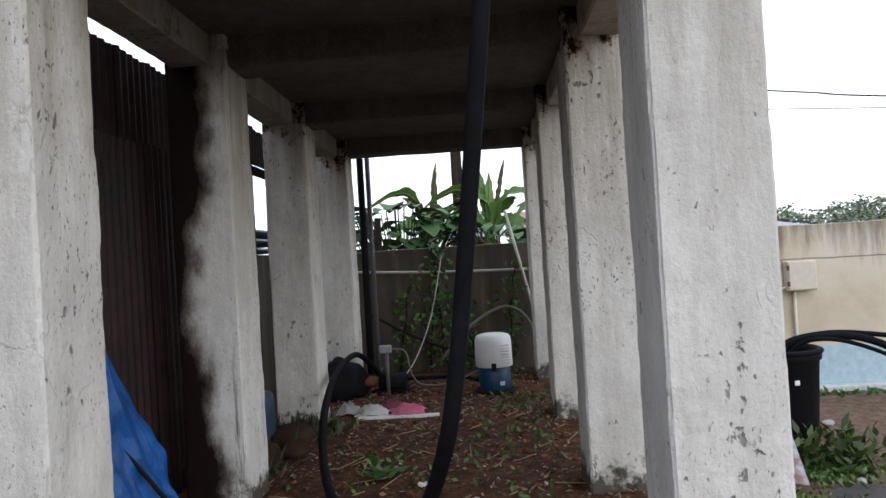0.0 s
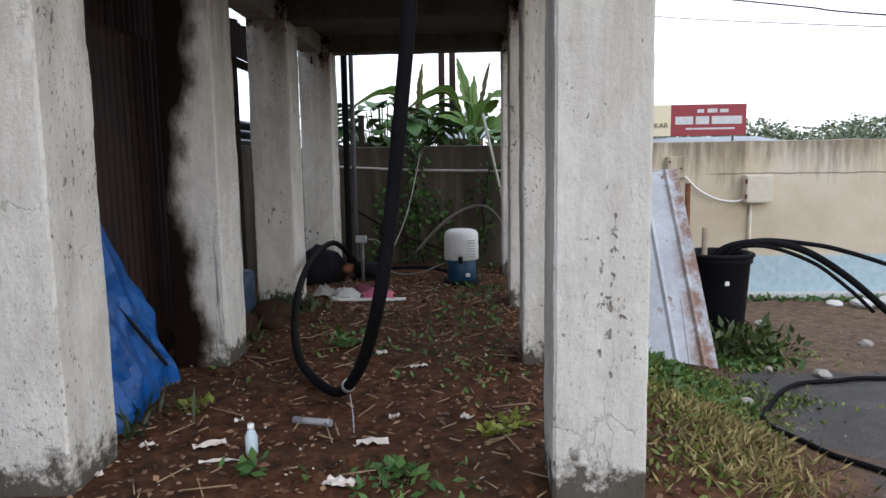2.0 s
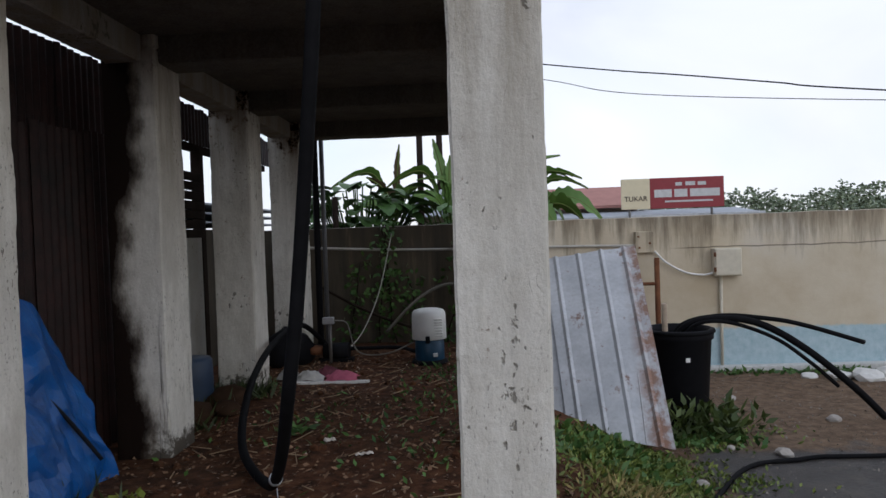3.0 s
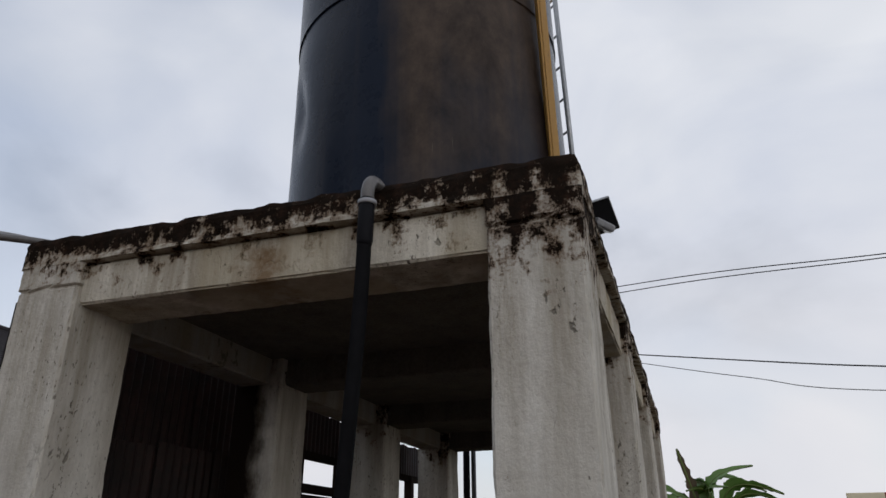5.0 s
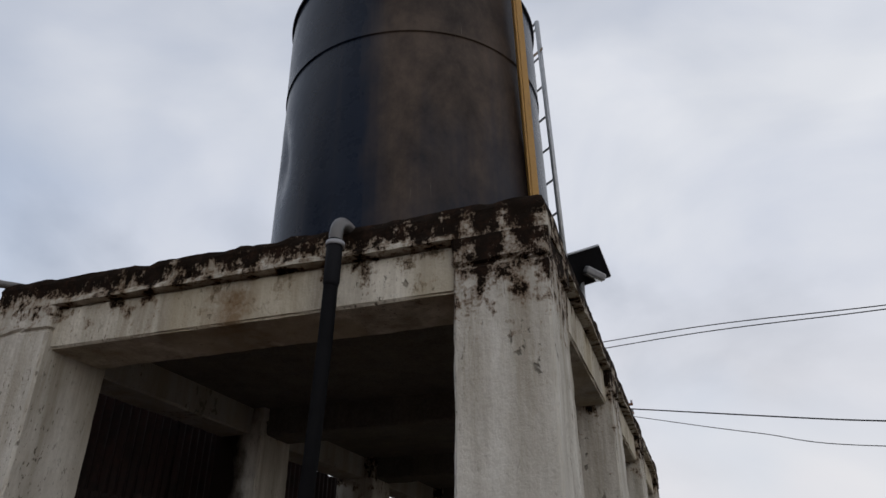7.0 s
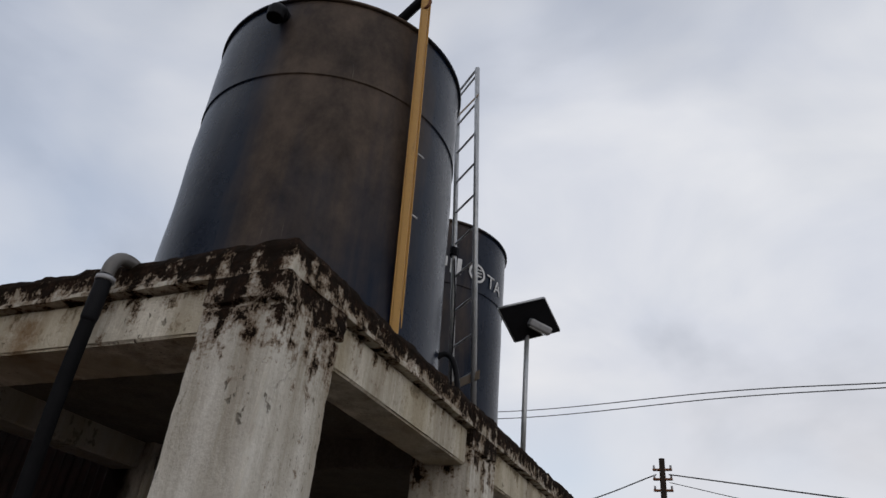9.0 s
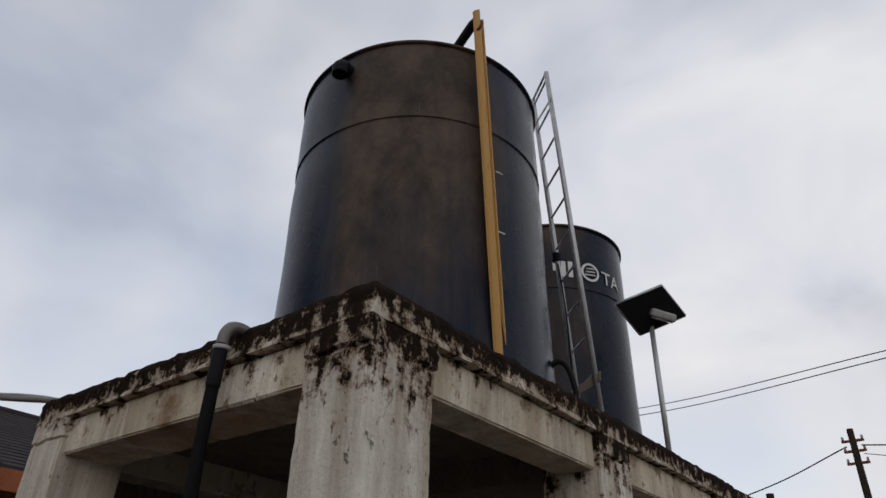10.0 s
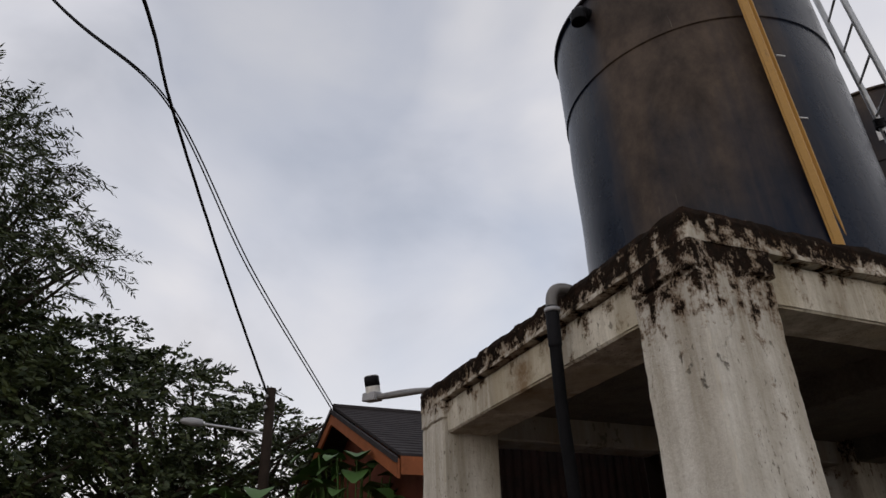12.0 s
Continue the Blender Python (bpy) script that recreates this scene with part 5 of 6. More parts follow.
def add_leaf(bm, rows):
    vs = [[bm.verts.new(p) for p in r] for r in rows]
    for a, b in zip(vs, vs[1:]):
        for k in range(2):
            bm.faces.new((a[k], a[k + 1], b[k + 1], b[k])).smooth = True


def broad_plant(name, label, base, crown, count, size, mat, spread, category="shrub"):
    t = thing(name, label, category)
    base, crown = Vector(base), Vector(crown)
    for k in range(count):
        a = rng.random() * 2 * math.pi
        q = crown + Vector((math.cos(a) * spread[0] * rng.random() ** 0.5, math.sin(a) * spread[1] * rng.random() ** 0.5, (rng.random() - 0.5) * 2 * spread[2]))
        b = base + (q - base) * 0.06
        s = size * (0.6 + 0.7 * rng.random())
        d = Vector((math.cos(a), math.sin(a), -0.45 + 0.5 * rng.random())).normalized()
        lv = bmesh.new()
        add_leaf(lv, big_leaf(q - d * s * 0.2, q + d * s, s * 0.42, 0.12))
        leaf = part("leaf", lv, mat, t)
        part("stalk", tube(bmesh.new(), curve([b, base.lerp(q, 0.6) + Vector((0, 0, 0.15)), q], 4), 0.012, 5, False), M_LEAF_MID, leaf)
    return t


broad_plant("large_leaved_shrub", "large-leaved green shrub beside the house gable", (-8.9, 1.3, -0.3), (-8.8, 1.35, 3.2), 46, 0.42, M_LEAF_MID, (0.6, 0.7, 0.6))
broad_plant("large_leaved_shrub", "large-leaved green shrub under the trees", (-9.1, 0.0, -0.3), (-9.1, 0.1, 2.9), 40, 0.42, M_LEAF_MID, (0.6, 0.9, 0.45))
broad_plant("yam_plants", "broad-leaved green plants crowding behind the boundary wall", (-2.2, 8.6, -0.3), (-2.1, 8.5, 1.72), 130, 0.34, M_LEAF_MID, (1.1, 0.6, 0.42))
broad_plant("yam_plants", "broad-leaved green plants behind the wall near the banana", (-0.6, 8.6, -0.3), (-0.5, 8.5, 1.5), 60, 0.3, M_LEAF_MID, (0.8, 0.5, 0.32))


# ---- banana plants behind the wall ----
def banana(base, fronds, label, dry=(), more=0):
    """Listed fronds, and more narrow ones arching out and down at random."""
    t = thing("banana_plant", label, "banana plant", "banana plants behind the wall")
    base = Vector(base)
    top = base + Vector((0, 0, 1.9))
    part("stem", tube(bmesh.new(), [base, base.lerp(top, 0.5), top], [0.13, 0.11, 0.07], 12), M_LEAF_MID, t)
    fronds = list(fronds)
    for _ in range(more):
        a, rr = rng.random() * 2 * math.pi, 0.5 + 0.75 * rng.random()
        fronds.append(((base.x + math.cos(a) * rr, base.y + math.sin(a) * rr * 0.7, top.z - 0.3 + rng.random() * 1.2), 0.08 + 0.06 * rng.random(), 0.3 + 0.3 * rng.random()))
    for k, (tip, w, sag) in enumerate(fronds):
        bm = bmesh.new()
        tip = Vector(tip)
        rows = big_leaf(top + (tip - top) * 0.12, tip, w * 0.95, sag, 34, 0.85, k * 3.3 + base.x, (0.9, -0.8, 1.1, -1.0)[k % 4])
        add_leaf(bm, rows)
        fr = part("frond", bm, M_BANANA_DRY if k in dry else M_BANANA, t)
        part("midrib", tube(bmesh.new(), [top] + [r[1] - Vector((0, 0, 0.008)) for r in rows], 0.014, 6), M_LEAF_BRIGHT, fr)
    return t


banana((0.45, 9.05, -0.3), [((0.12, 9.2, 2.9), 0.1, 0.0), ((1.15, 9.0, 2.6), 0.14, 0.34), ((1.5, 9.0, 2.2), 0.13, 0.4), ((1.8, 8.9, 1.5), 0.22, 0.3), ((1.5, 8.7, 1.42), 0.22, 0.3), ((1.0, 8.5, 1.4), 0.22, 0.3), ((-0.2, 8.8, 1.6), 0.2, 0.3), ((0.9, 9.3, 1.9), 0.22, 0.2), ((0.2, 8.5, 1.5), 0.2, 0.3), ((1.25, 9.1, 1.85), 0.24, 0.2)], "green banana plant with ragged drooping leaves", (0,), 16)
banana((-0.75, 9.6, -0.3), [((-1.02, 9.7, 3.05), 0.12, 0.03), ((-0.72, 9.7, 2.75), 0.11, 0.05), ((-0.3, 9.5, 2.3), 0.2, 0.2), ((-0.45, 9.6, 2.95), 0.07, 0.0), ((-1.4, 9.4, 2.0), 0.18, 0.3), ((-0.1, 9.3, 1.8), 0.2, 0.3), ((-0.7, 9.0, 1.6), 0.2, 0.3)], "banana plant with upright pale green leaves", (3,), 7)
banana((-1.75, 9.7, -0.3), [((-1.62, 9.7, 2.98), 0.09, 0.0), ((-2.2, 9.5, 2.4), 0.14, 0.2), ((-1.3, 9.5, 2.2), 0.14, 0.25), ((-1.9, 9.2, 1.9), 0.18, 0.3), ((-2.5, 9.5, 1.8), 0.16, 0.3)], "banana plant with one dead upright leaf", (0, 1), 5)

# ---- climbing plants on the back wall, weeds and litter ----
def scatter(n, xs, ys, keep=None):
    x, y = rng.uniform(*xs, n), rng.uniform(*ys, n)
    if keep is not None:
        m = np.array([keep(a, b) for a, b in zip(x, y)])
        x, y = x[m], y[m]
    z = np.array([lift(a, b) for a, b in zip(x, y)])
    return np.stack([x, y, z], 1)


vine = thing("wall_creeper", "thin dark creeper climbing the dark brown back wall", "creeper")
vc = []
for x0, x1, z1 in ((-1.7, -1.5, 1.5), (-1.45, -1.55, 1.45), (-2.1, -1.9, 1.0), (-0.75, -0.5, 1.2), (-1.0, -1.25, 0.8)):
    pts = [Vector((x0 + (x1 - x0) * k / 8 + 0.06 * noise.noise(Vector((k * 0.9, x0, 0))), Y_WALL - 0.05 - 0.03 * abs(noise.noise(Vector((k, x0, 2)))), -0.3 + (z1 + 0.3) * k / 8)) for k in range(9)]
    part("stem", tube(bmesh.new(), pts, 0.011, 5), M_DARKWOOD, vine)
    vc += [p for p in curve(pts, 6) if rng.random() < 0.9]
vc = np.repeat(np.array([list(p) for p in vc]), 3, 0) + rng.normal(size=(len(vc) * 3, 3)) * np.array([0.1, 0.02, 0.08])
vc[:, 1] = np.minimum(vc[:, 1], Y_WALL - 0.02)
va = unit(rng.normal(size=vc.shape) * np.array([1, 0.4, 1]) + np.array([0, -0.5, -0.3])) * 0.09
quads("leaves", vc, va, unit(np.cross(va, rng.normal(size=vc.shape))) * 0.028, M_LEAF_MID, vine)


def blades(name, label, pts, height, width, mat, lean=0.5, category="grass"):
    n = len(pts)
    a = unit(rng.normal(size=(n, 3)) * np.array([lean, lean, 0]) + np.array([0, 0, 1.0])) * height * (0.5 + rng.random((n, 1)))
    w = unit(np.cross(a, rng.normal(size=(n, 3)))) * width
    return tagged(quads(name, pts, a, w, mat), label, category, kind="stuff")


def clump(n, cx, cy, rx, ry):
    p = rng.normal(size=(n, 2)) * np.array([rx, ry]) * 0.5 + np.array([cx, cy])
    return np.stack([p[:, 0], p[:, 1], [lift(a, b) for a, b in p]], 1)


weed = np.concatenate([clump(4800, 0.72, 2.1, 0.55, 0.6), clump(1100, 1.55, 3.4, 0.4, 0.4), clump(350, 0.45, 1.3, 0.3, 0.7), clump(500, 1.0, 2.5, 0.5, 0.3), clump(160, 1.55, 2.2, 0.35, 0.2), clump(200, 0.3, 0.4, 0.35, 0.6), clump(260, 1.9, 3.6, 0.6, 0.5)])
blades("weeds", "bright green weeds growing beside the column foot", weed, 0.045, 0.011, M_LEAF_BRIGHT, 1.2)
wl_ = np.concatenate([clump(420, 0.6, 2.2, 0.5, 0.5), clump(260, 1.6, 3.4, 0.5, 0.4), clump(160, 3.2, 6.45, 1.6, 0.15), clump(120, 4.6, 6.4, 1.0, 0.2)])
blades("broadleaf_weeds", "low broad-leaved weeds in the grass", wl_, 0.085, 0.024, M_LEAF_MID, 1.5, "weeds")
tall = np.concatenate([clump(150, 1.8, 3.45, 0.2, 0.2), clump(90, 1.45, 3.4, 0.2, 0.2), clump(40, 2.05, 3.6, 0.2, 0.2)])
tall[:, 2] += 0.28 * rng.random(len(tall)) ** 1.5
blades("tall_weeds", "leafy green weeds round the foot of the barrel", tall, 0.12, 0.026, leaf_mat("shaded_weed_leaf", (0.03, 0.05, 0.012), (0.10, 0.13, 0.03)), 1.1, "weeds")
dryg = np.concatenate([clump(1300, 0.72, 1.1, 0.45, 0.55), clump(500, 0.55, 0.35, 0.45, 0.5)])
blades("dry_grass", "straw-coloured dry grass at the tarmac edge", dryg, 0.08, 0.007, leaf_mat("straw_grass", (0.10, 0.09, 0.025), (0.38, 0.29, 0.12), 0.8), 1.4)
inside = np.concatenate([clump(170, -0.75, 3.4, 0.5, 1.6), clump(120, -0.6, 4.9, 0.5, 0.7), clump(90, -1.7, 2.6, 0.5, 0.8), clump(70, -0.7, 2.0, 0.5, 0.8), clump(60, -0.4, 6.3, 0.6, 0.3), clump(90, -2.6, 4.0, 0.4, 0.4), clump(60, -1.1, 0.1, 0.5, 0.2)])
blades("ground_weeds", "small green weeds scattered on the soil under the platform", inside, 0.06, 0.014, M_LEAF_MID, 1.4, "weeds")
tuft = np.concatenate([clump(200, -2.75, 0.85, 0.3, 0.4), clump(260, -2.55, 3.72, 0.3, 0.2), clump(140, -2.7, 2.7, 0.3, 0.5)])
blades("dark_grass", "dark green grass below the tarpaulin and at the column feet", tuft, 0.16, 0.012, M_LEAF_DARK, 0.7)


def small_plant(cx, cy, n, size, mat, label):
    z = lift(cx, cy)
    c = np.tile([cx, cy, z + 0.02], (n, 1)) + rng.normal(size=(n, 3)) * np.array([0.04, 0.04, 0.015])
    a = unit(rng.normal(size=(n, 3)) * np.array([1, 1, 0.3]) + np.array([0, 0, 0.5])) * size * (0.6 + 0.6 * rng.random((n, 1)))
    w = unit(np.cross(a, np.array([0, 0, 1.0]) + rng.normal(size=(n, 3)) * 0.3)) * size * 0.3
    t = thing("small_plant", label, "plant", "seedlings on the soil")
    quads("leaves", c, a, w, mat, t)
    return t


small_plant(-2.31, 1.06, 24, 0.075, M_LEAF_YELLOW, "yellow-green seedling on bare soil")
small_plant(-0.62, 0.7, 34, 0.07, M_LEAF_YELLOW, "yellow-green weed on the red soil")
small_plant(-0.48, 0.85, 26, 0.065, M_LEAF_YELLOW, "yellow-green weed by the column")
small_plant(-1.72, 0.2, 18, 0.08, M_LEAF_MID, "green seedling beside the bottle")
small_plant(-1.7, 2.4, 20, 0.14, M_LEAF_MID, "low broad green plant inside the hose loop")
small_plant(-1.05, 0.2, 34, 0.085, M_LEAF_MID, "small green weed in front of the platform")

lit = scatter(5200, (-2.9, 0.2), (-0.8, 6.2))
la = unit(rng.normal(size=(len(lit), 3)) * np.array([1, 1, 0.25])) * (0.02 + 0.05 * rng.random((len(lit), 1)) ** 2)
lit[:, 2] += 0.006 + 0.012 * rng.random(len(lit))
tagged(quads("leaf_litter", lit, la, unit(np.cross(la, np.array([0, 0, 1.0]) + rng.normal(size=la.shape) * 0.35)) * (0.006 + 0.012 * rng.random((len(lit), 1))), M_LEAF_DRY), "dead brown leaves and chips scattered on the soil", "leaf litter", kind="stuff")
chips = scatter(420, (-2.7, 0.2), (-0.6, 5.8))
ca = unit(rng.normal(size=(len(chips), 3)) * np.array([1, 1, 0.2])) * (0.012 + 0.04 * rng.random((len(chips), 1)) ** 3)
chips[:, 2] += 0.014
tagged(quads("litter_chips", chips, ca, unit(np.cross(ca, np.array([0, 0, 1.0]) + rng.normal(size=ca.shape) * 0.3)) * (0.006 + 0.009 * rng.random((len(chips), 1))), plain("pale_chips", (0.42, 0.35, 0.28), 0.9, vary=0.5, scale=3)), "pale chips of wood, husk and plastic on the soil", "litter", kind="stuff")
tw = scatter(210, (-2.7, 0.1), (-0.4, 5.8))
twm = bmesh.new()
for p in tw:
    a = rng.random() * math.pi
    L = 0.05 + 0.22 * rng.random() ** 2
    q = Vector(p.tolist()) + Vector((0, 0, 0.012))
    tube(twm, [q, q + Vector((math.cos(a) * L, math.sin(a) * L, 0.012))], 0.004, 4)
tagged(part("twigs", twm, plain("pale_twigs", (0.3, 0.21, 0.13), 0.9)), "dry twigs and straws on the soil", "twigs", kind="stuff")
gr = scatter(2600, (0.6, 4.5), (-1.5, 6.4))
grm = unit(rng.normal(size=(len(gr), 3)) * np.array([1, 1, 0.5]) + np.array([0, 0, 0.4])) * (0.012 + 0.03 * rng.random((len(gr), 1)) ** 3)
tagged(quads("grit", gr, grm, unit(np.cross(grm, rng.normal(size=grm.shape))) * 0.009, plain("grit_stone", (0.25, 0.22, 0.19), 0.9)), "grit and small chips on the tarmac", "gravel", kind="stuff")
clod = bmesh.new()
for p in scatter(220, (-2.8, 0.3), (-0.6, 6.0)):
    r = 0.012 + 0.03 * rng.random() ** 2
    made = bmesh.ops.create_icosphere(clod, subdivisions=1, radius=r, matrix=Matrix.Translation((p[0], p[1], p[2] + r * 0.2)))
tagged(part("soil_clods", roughen(clod, 0.012, 30), M_GROUND), "small clods of red soil", "soil", kind="stuff")

# ---- beyond the wall ----
M_ROOFPINK = plain("faded_red_roof", (0.40, 0.20, 0.17), 0.8, vary=0.2, scale=3)
M_GREYROOF = plain("grey_zinc_roof", (0.33, 0.35, 0.38), 0.6, vary=0.25, scale=3)
M_SHOPWALL = plain("shop_wall", (0.35, 0.31, 0.27), 0.9, vary=0.3, scale=2)
shop = thing("shop_row", "low shop row with a faded red roof and zinc awning", "building")
part("wall", box(0.4, 3.9, 15.6, 19.0, -0.6, 1.95, 0.02), M_SHOPWALL, shop)
rf = bmesh.new()
rv = [rf.verts.new(v) for v in ((0.1, 15.2, 1.93), (4.1, 15.2, 1.93), (4.1, 17.2, 2.5), (0.1, 17.2, 2.5), (0.1, 15.2, 1.86), (4.1, 15.2, 1.86), (4.1, 17.2, 2.43), (0.1, 17.2, 2.43))]
for f in ((0, 1, 2, 3), (7, 6, 5, 4), (0, 4, 5, 1), (3, 2, 6, 7), (0, 3, 7, 4), (1, 5, 6, 2)):
    rf.faces.new([rv[k] for k in f])
part("roof", rf, M_ROOFPINK, shop)
aw = bmesh.new()
rv = [aw.verts.new(v) for v in ((0.9, 13.9, 1.62), (6.4, 13.9, 1.62), (6.4, 15.6, 1.78), (0.9, 15.6, 1.78), (0.9, 13.9, 1.56), (6.4, 13.9, 1.56), (6.4, 15.6, 1.72), (0.9, 15.6, 1.72))]
for f in ((0, 1, 2, 3), (7, 6, 5, 4), (0, 4, 5, 1), (3, 2, 6, 7), (0, 3, 7, 4), (1, 5, 6, 2)):
    aw.faces.new([rv[k] for k in f])
part("awning", aw, M_GREYROOF, shop)
part("gutter", bar((0.85, 13.88, 1.58), (6.45, 13.88, 1.58), 0.05, 8), M_GALV, shop)
for x in (1.2, 3.0, 4.6, 6.2):
    part("awning_post", bar((x, 14.0, -0.6), (x, 14.0, 1.58), 0.04, 8), M_GALV, shop)
part("wall_stripe", box(1.0, 3.8, 15.55, 15.6, 1.3, 1.6, 0.01), plain("brick_red_fascia", (0.3, 0.09, 0.06), 0.8), shop)

board = thing("shop_sign", "cream and red shop sign board above the awning", "sign")
M_SIGNRED = plain("sign_red", (0.27, 0.032, 0.042), 0.5, vary=0.1)
M_SIGNCREAM = plain("sign_cream", (0.74, 0.66, 0.46), 0.5, vary=0.06)
sx, sy = 3.12, 13.75
part("cream_panel", box(sx, sx + 0.66, sy, sy + 0.06, 1.76, 2.47, 0.006), M_SIGNCREAM, board)
part("red_panel", box(sx + 0.664, sx + 2.36, sy, sy + 0.06, 1.76, 2.47, 0.006), M_SIGNRED, board)
cu = bpy.data.curves.new("word", "FONT")
cu.body, cu.size, cu.align_x, cu.extrude = "TUKAR", 0.165, "CENTER", 0.003
tmp = bpy.data.objects.new("word", cu)
scene.collection.objects.link(tmp)
word_me = bpy.data.meshes.new_from_object(tmp.evaluated_get(bpy.context.evaluated_depsgraph_get()))
bpy.data.objects.remove(tmp)
wb = bmesh.new()
wb.from_mesh(word_me)
bmesh.ops.transform(wb, matrix=Matrix.Translation((sx + 0.33, sy - 0.006, 1.95)) @ pose(0, 0, 0, 90, 0, 0), verts=wb.verts)
part("word", wb, plain("dark_lettering", (0.08, 0.06, 0.05), 0.7), board)
for x0, x1, z0, z1 in ((0.76, 1.16, 2.02, 2.2), (1.22, 1.52, 2.02, 2.2), (1.58, 2.26, 2.02, 2.2), (1.25, 1.4, 2.28, 2.36), (1.48, 1.7, 2.28, 2.37), (1.76, 1.95, 2.28, 2.36), (1.0, 2.1, 1.9, 1.94)):
    part("lettering_bar", box(sx + x0, sx + x1, sy - 0.006, sy - 0.001, z0, z1), M_LETTER, board)
for x in (sx + 0.2, sx + 2.1):
    part("sign_leg", bar((x, sy + 0.1, 1.5), (x, sy + 0.1, 2.4), 0.03, 8), M_GALV, board)

hut = thing("zinc_hut", "small hut with a grey corrugated zinc roof", "hut")
part("wall", box(-1.5, -0.55, 11.6, 13.5, -0.5, 1.75, 0.01), M_SHOPWALL, hut)
hr = bmesh.new()
nh = 60
prev = None
for i in range(nh + 1):
    x = -1.75 + 1.3 * i / nh
    dz = 0.02 * math.sin(2 * math.pi * i / 6)
    cur = [hr.verts.new((x, 11.1, 1.72 + dz)), hr.verts.new((x, 13.2, 2.35 + dz)), hr.verts.new((x, 13.2, 2.33 + dz)), hr.verts.new((x, 11.1, 1.70 + dz))]
    if prev:
        for k in range(4):
            hr.faces.new((prev[k], cur[k], cur[(k + 1) % 4], prev[(k + 1) % 4]))
    prev = cur
part("roof", hr, M_GREYROOF, hut)
lhut = thing("zinc_hut", "low neighbouring hut with stacked grey zinc roof sheets", "hut")
part("wall", box(-8.0, -4.6, 5.2, 11.0, -0.5, 1.5, 0.01), M_SHOPWALL, lhut)
for k in range(4):
    part("roof_sheet", box(-8.2 + 0.25 * k, -4.3 + 0.05 * k, 4.9, 11.2, 1.5 + 0.13 * k, 1.53 + 0.13 * k, 0.004), M_GREYROOF, lhut)
pole_c = thing("timber_pole", "dark timber pole standing behind the boundary wall", "pole")
part("shaft", bar((-1.35, 10.7, -0.5), (-1.33, 10.7, 4.2), 0.06, 10), M_DARKWOOD, pole_c)
pole_d = thing("timber_pole", "short dark timber post behind the boundary wall", "pole")
part("shaft", bar((-2.35, 7.4, -0.5), (-2.35, 7.4, 1.95), 0.045, 10), M_DARKWOOD, pole_d)

# far woods on the skyline
blob_list = []
for k in range(44):
    x = 6 + 2.0 * k + rng.normal() * 1.2
    y = 46 + rng.normal() * 6
    h = 2.3 + 0.9 * rng.random() + (0.5 if 14 < k < 25 else 0)
    blob_list.append(((x * 0.9, y, h - 1.0), (2.6, 2.0, 1.0 + 0.6 * rng.random())))
blob_list += [((2 + 1.6 * k, 40, 2.0), (1.2, 1.2, 0.9)) for k in range(5)]
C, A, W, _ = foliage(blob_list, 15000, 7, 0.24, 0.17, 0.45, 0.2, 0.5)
# distance haze is mixed into the leaf colour itself
tagged(quads("far_woods", C, A, W, leaf_mat("haze_tinted_leaf", (0.13, 0.17, 0.11), (0.25, 0.29, 0.17))), "far line of hazy green trees on the skyline", "woods", kind="stuff")

# ---- house with the gable ----
house = thing("gabled_house", "house with a dark roof and orange-brown gable boards", "house")
M_ROOFDARK = plain("dark_roof_tiles", (0.04, 0.036, 0.038), 0.8, vary=0.4, scale=4)
M_BARGE = plain("orange_brown_boards", (0.26, 0.085, 0.035), 0.7, vary=0.3, scale=3)
M_HOUSEWALL = plain("red_brown_boarding", (0.11, 0.035, 0.022), 0.8, vary=0.35, scale=4)
hx, hy, hz, hs, hd = -10.8, 1.45, 5.0, 3.6, 1.55


def roof_slope(sign):
    courses = 20
    for k in range(courses):
        bm = bmesh.new()
        x0, x1 = hx + sign * hs * k / courses, hx + sign * hs * (k + 1.06) / courses
        z0, z1 = hz - hd * k / courses, hz - hd * (k + 1.06) / courses
        v = [bm.verts.new(p) for p in ((x0, hy, z0 + 0.02), (x1, hy, z1 + 0.035), (x1, hy + 8, z1 + 0.035), (x0, hy + 8, z0 + 0.02), (x0, hy, z0 - 0.03), (x1, hy, z1), (x1, hy + 8, z1), (x0, hy + 8, z0 - 0.03))]
        for f in ((0, 1, 2, 3), (7, 6, 5, 4), (0, 4, 5, 1), (3, 2, 6, 7), (1, 5, 6, 2), (0, 3, 7, 4)):
            bm.faces.new([v[i] for i in f])
        bmesh.ops.recalc_face_normals(bm, faces=bm.faces)
        part("roof_course", bm, M_ROOFDARK, house)


for sg in (1, -1):
    roof_slope(sg)
    a, b = Vector((hx, hy - 0.03, hz - 0.04)), Vector((hx + sg * hs, hy - 0.03, hz - hd - 0.04))
    part("barge_board", strip(a, b, Vector((0, 0, 1)), Vector((0, 1, 0)), -0.26, -0.01, -0.02, 0.02), M_BARGE, house)
    part("barge_trim", strip(a + Vector((0, -0.03, 0)), b + Vector((0, -0.03, 0)), Vector((0, 0, 1)), Vector((0, 1, 0)), -0.06, 0.02, -0.02, 0.02), M_ROOFDARK, house)
    part("eave_board", box(hx + sg * hs - 0.02, hx + sg * hs + 0.02, hy, hy + 8, hz - hd - 0.25, hz - hd - 0.01), M_BARGE, house)
part("ridge_cap", bar((hx, hy - 0.02, hz + 0.03), (hx, hy + 8, hz + 0.03), 0.06, 8), M_ROOFDARK, house)
gw = bmesh.new()
pent = [(hx - 3.2, -0.5), (hx + 3.2, -0.5), (hx + 3.2, hz - hd * 3.2 / hs - 0.06), (hx, hz - 0.08), (hx - 3.2, hz - hd * 3.2 / hs - 0.06)]
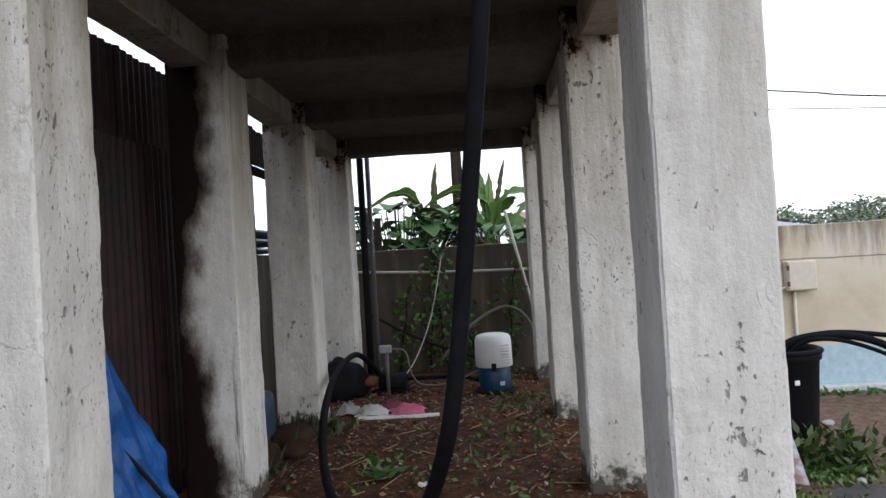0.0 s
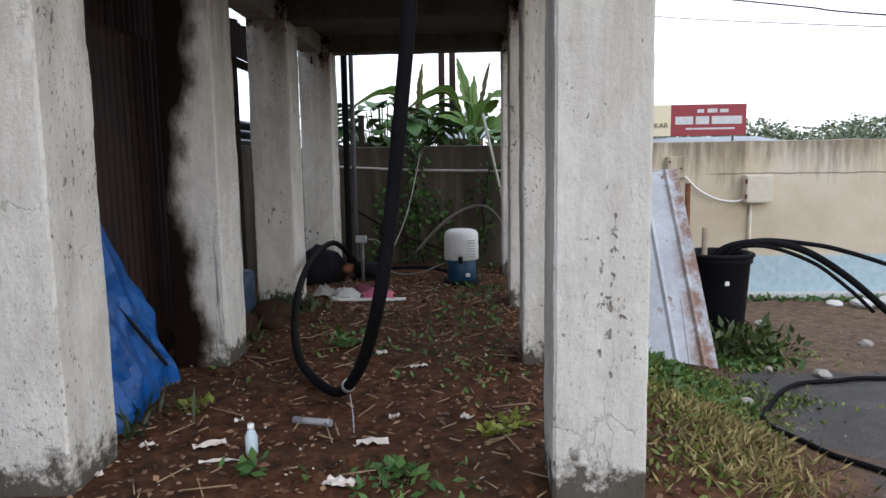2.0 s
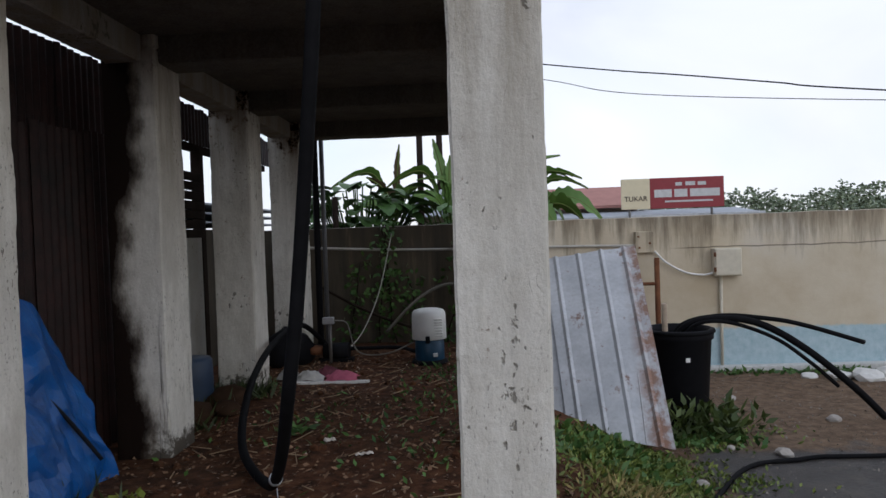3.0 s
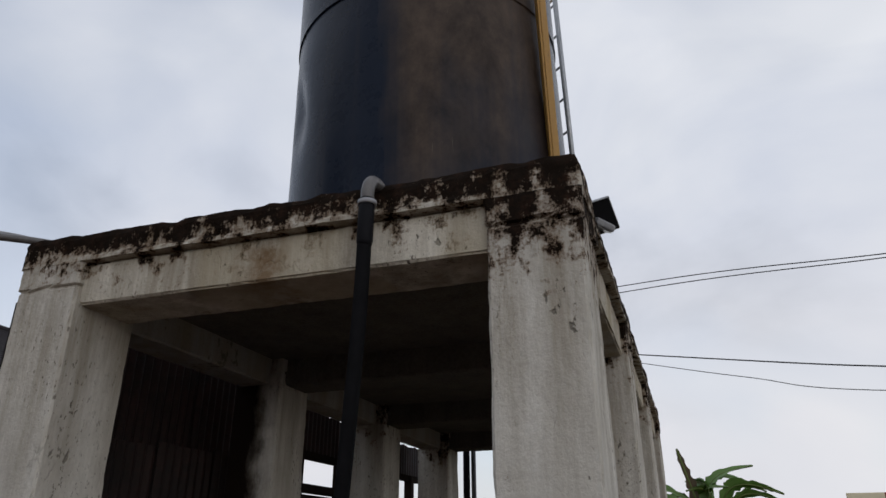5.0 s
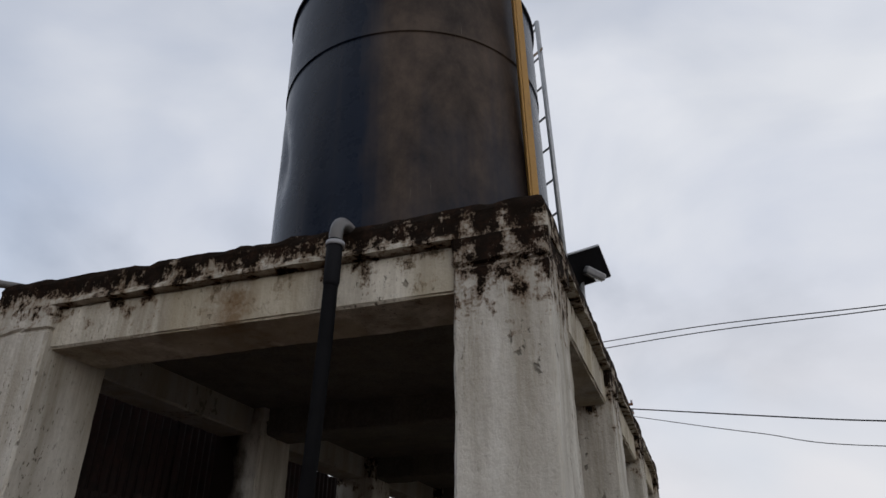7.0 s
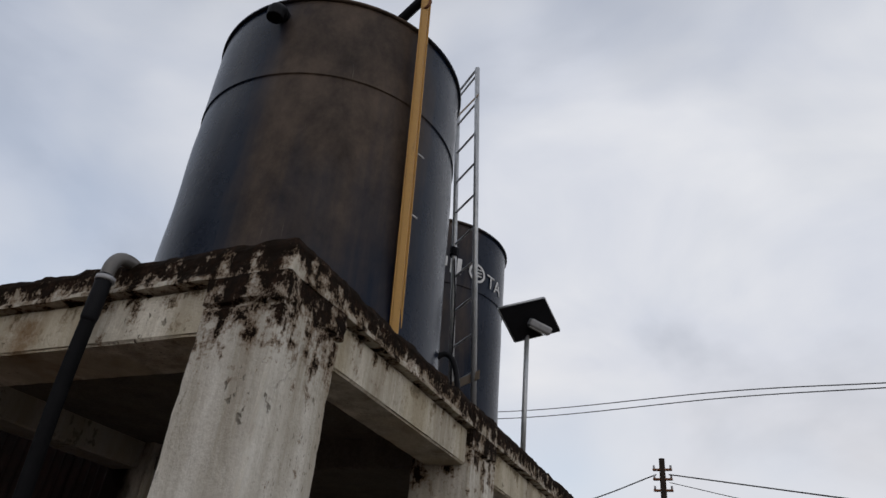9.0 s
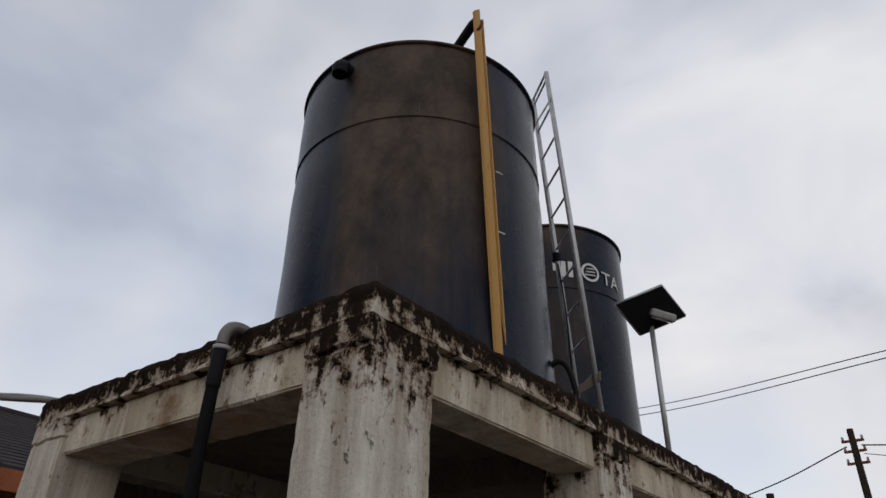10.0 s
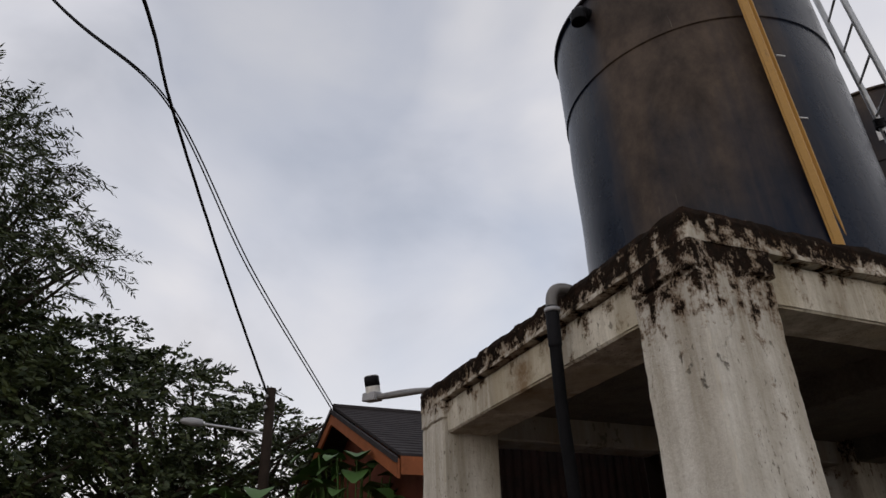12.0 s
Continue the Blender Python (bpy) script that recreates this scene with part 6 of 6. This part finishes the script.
fa = [gw.verts.new((x, hy + 0.5, z)) for x, z in pent]
fb = [gw.verts.new((x, hy + 7.6, z)) for x, z in pent]
gw.faces.new(fa)
gw.faces.new(fb[::-1])
for k in range(5):
    gw.faces.new((fa[k], fb[k], fb[(k + 1) % 5], fa[(k + 1) % 5]))
bmesh.ops.recalc_face_normals(gw, faces=gw.faces)
part("wall", gw, M_HOUSEWALL, house)

# ---- poles and wires ----
M_WIRE = plain("black_wire", (0.015, 0.015, 0.016), 0.6, bump=0.0)


def wire(name, pts, r, label, twist=0.0):
    p = curve(pts, 14)
    if twist:
        p = [q + Vector((0, 0, twist * math.sin(i * 1.9))) for i, q in enumerate(p)]
    return tagged(part(name, tube(bmesh.new(), p, r, 6), M_WIRE), label, "wire", "overhead wires")


lp = thing("street_lamp", "dark timber street lamp pole with a slim arm", "street lamp")
part("pole", tube(bmesh.new(), [(-11.0, 0.3, -0.4), (-11.0, 0.3, 5.33)], [0.12, 0.085], 12), M_DARKWOOD, lp)
part("arm", tube(bmesh.new(), curve([(-11.0, 0.25, 4.5), (-11.05, -0.2, 4.56), (-11.12, -0.8, 4.63)], 5), 0.022, 8), M_GALV, lp)
lh = part("lamp_head", lathe(bmesh.new(), [(0.02, -0.2), (0.06, -0.17), (0.075, 0.0), (0.05, 0.16), (0.02, 0.2)], 14), M_GREYPVC, lp)
lh.matrix_basis = pose(-11.15, -1.0, 4.66, 88, 0, 5)
for z in (5.15, 4.95):
    part("insulator", bar((-10.95, 0.2, z), (-10.85, 0.2, z), 0.03, 8), M_GREYPVC, lp)
wire("overhead_wire", [(-1.0, -3.4, 7.0), (-4.15, -2.48, 7.2), (-6.18, -2.11, 7.5), (-8.64, -0.96, 6.36), (-10.95, 0.25, 5.15)], 0.022, "thick twisted black wire to the street pole", 0.004)
wire("overhead_wire", [(-1.5, -4.4, 6.4), (-4.02, -3.26, 6.85), (-6.18, -2.13, 7.5), (-8.61, -0.62, 6.5), (-10.75, 1.4, 4.95)], 0.011, "thin pair of black wires to the house")
wire("overhead_wire", [(-1.5, -4.42, 6.43), (-4.02, -3.28, 6.88), (-6.18, -2.1, 7.52), (-8.55, -0.55, 6.46), (-10.75, 1.45, 4.97)], 0.011, "thin pair of black wires to the house")

up = thing("utility_pole", "concrete utility pole with wires far behind the tanks", "utility pole")
part("shaft", tube(bmesh.new(), [(-1.5, 21.8, -0.6), (-1.5, 21.8, 8.1)], [0.14, 0.09], 12), M_DARKWOOD, up)
for z in (7.75, 7.45, 7.1):
    part("bracket", box(-1.8, -1.2, 21.74, 21.86, z - 0.03, z + 0.03, 0.01), M_RUST, up)
    for dx in (-0.26, 0.26):
        part("insulator", bar((-1.5 + dx, 21.8, z + 0.03), (-1.5 + dx, 21.8, z + 0.14), 0.035, 8), M_GREYPVC, up)
wire("overhead_wire", [(-1.3, 21.8, 7.6), (3.58, 18.39, 6.09), (5.45, 17.07, 5.55), (7.5, 15.6, 4.93), (8.95, 14.6, 4.5), (16.0, 9.6, 2.7)], 0.019, "black wire from the far utility pole")
wire("overhead_wire", [(-1.3, 21.8, 7.35), (2.13, 18.63, 5.87), (5.32, 17.15, 4.99), (16.0, 11.4, 3.2)], 0.011, "thin black wire from the far utility pole")
wire("overhead_wire", [(-1.7, 21.8, 7.6), (-4.5, 23.5, 7.1), (-9.0, 26.0, 6.7)], 0.02, "black wire from the far utility pole")
for dz in (0.0, 0.2):
    wire("overhead_wire", [(-12.0, 19.5, 9.3 - dz * 1.1), (-4.84, 16.4, 8.0 - dz), (1.0, 13.3, 7.15 - dz * 0.7), (4.53, 11.17, 6.4 - dz * 0.35), (9.0, 8.4, 5.6)], 0.011, "one of two black wires crossing behind the tanks")
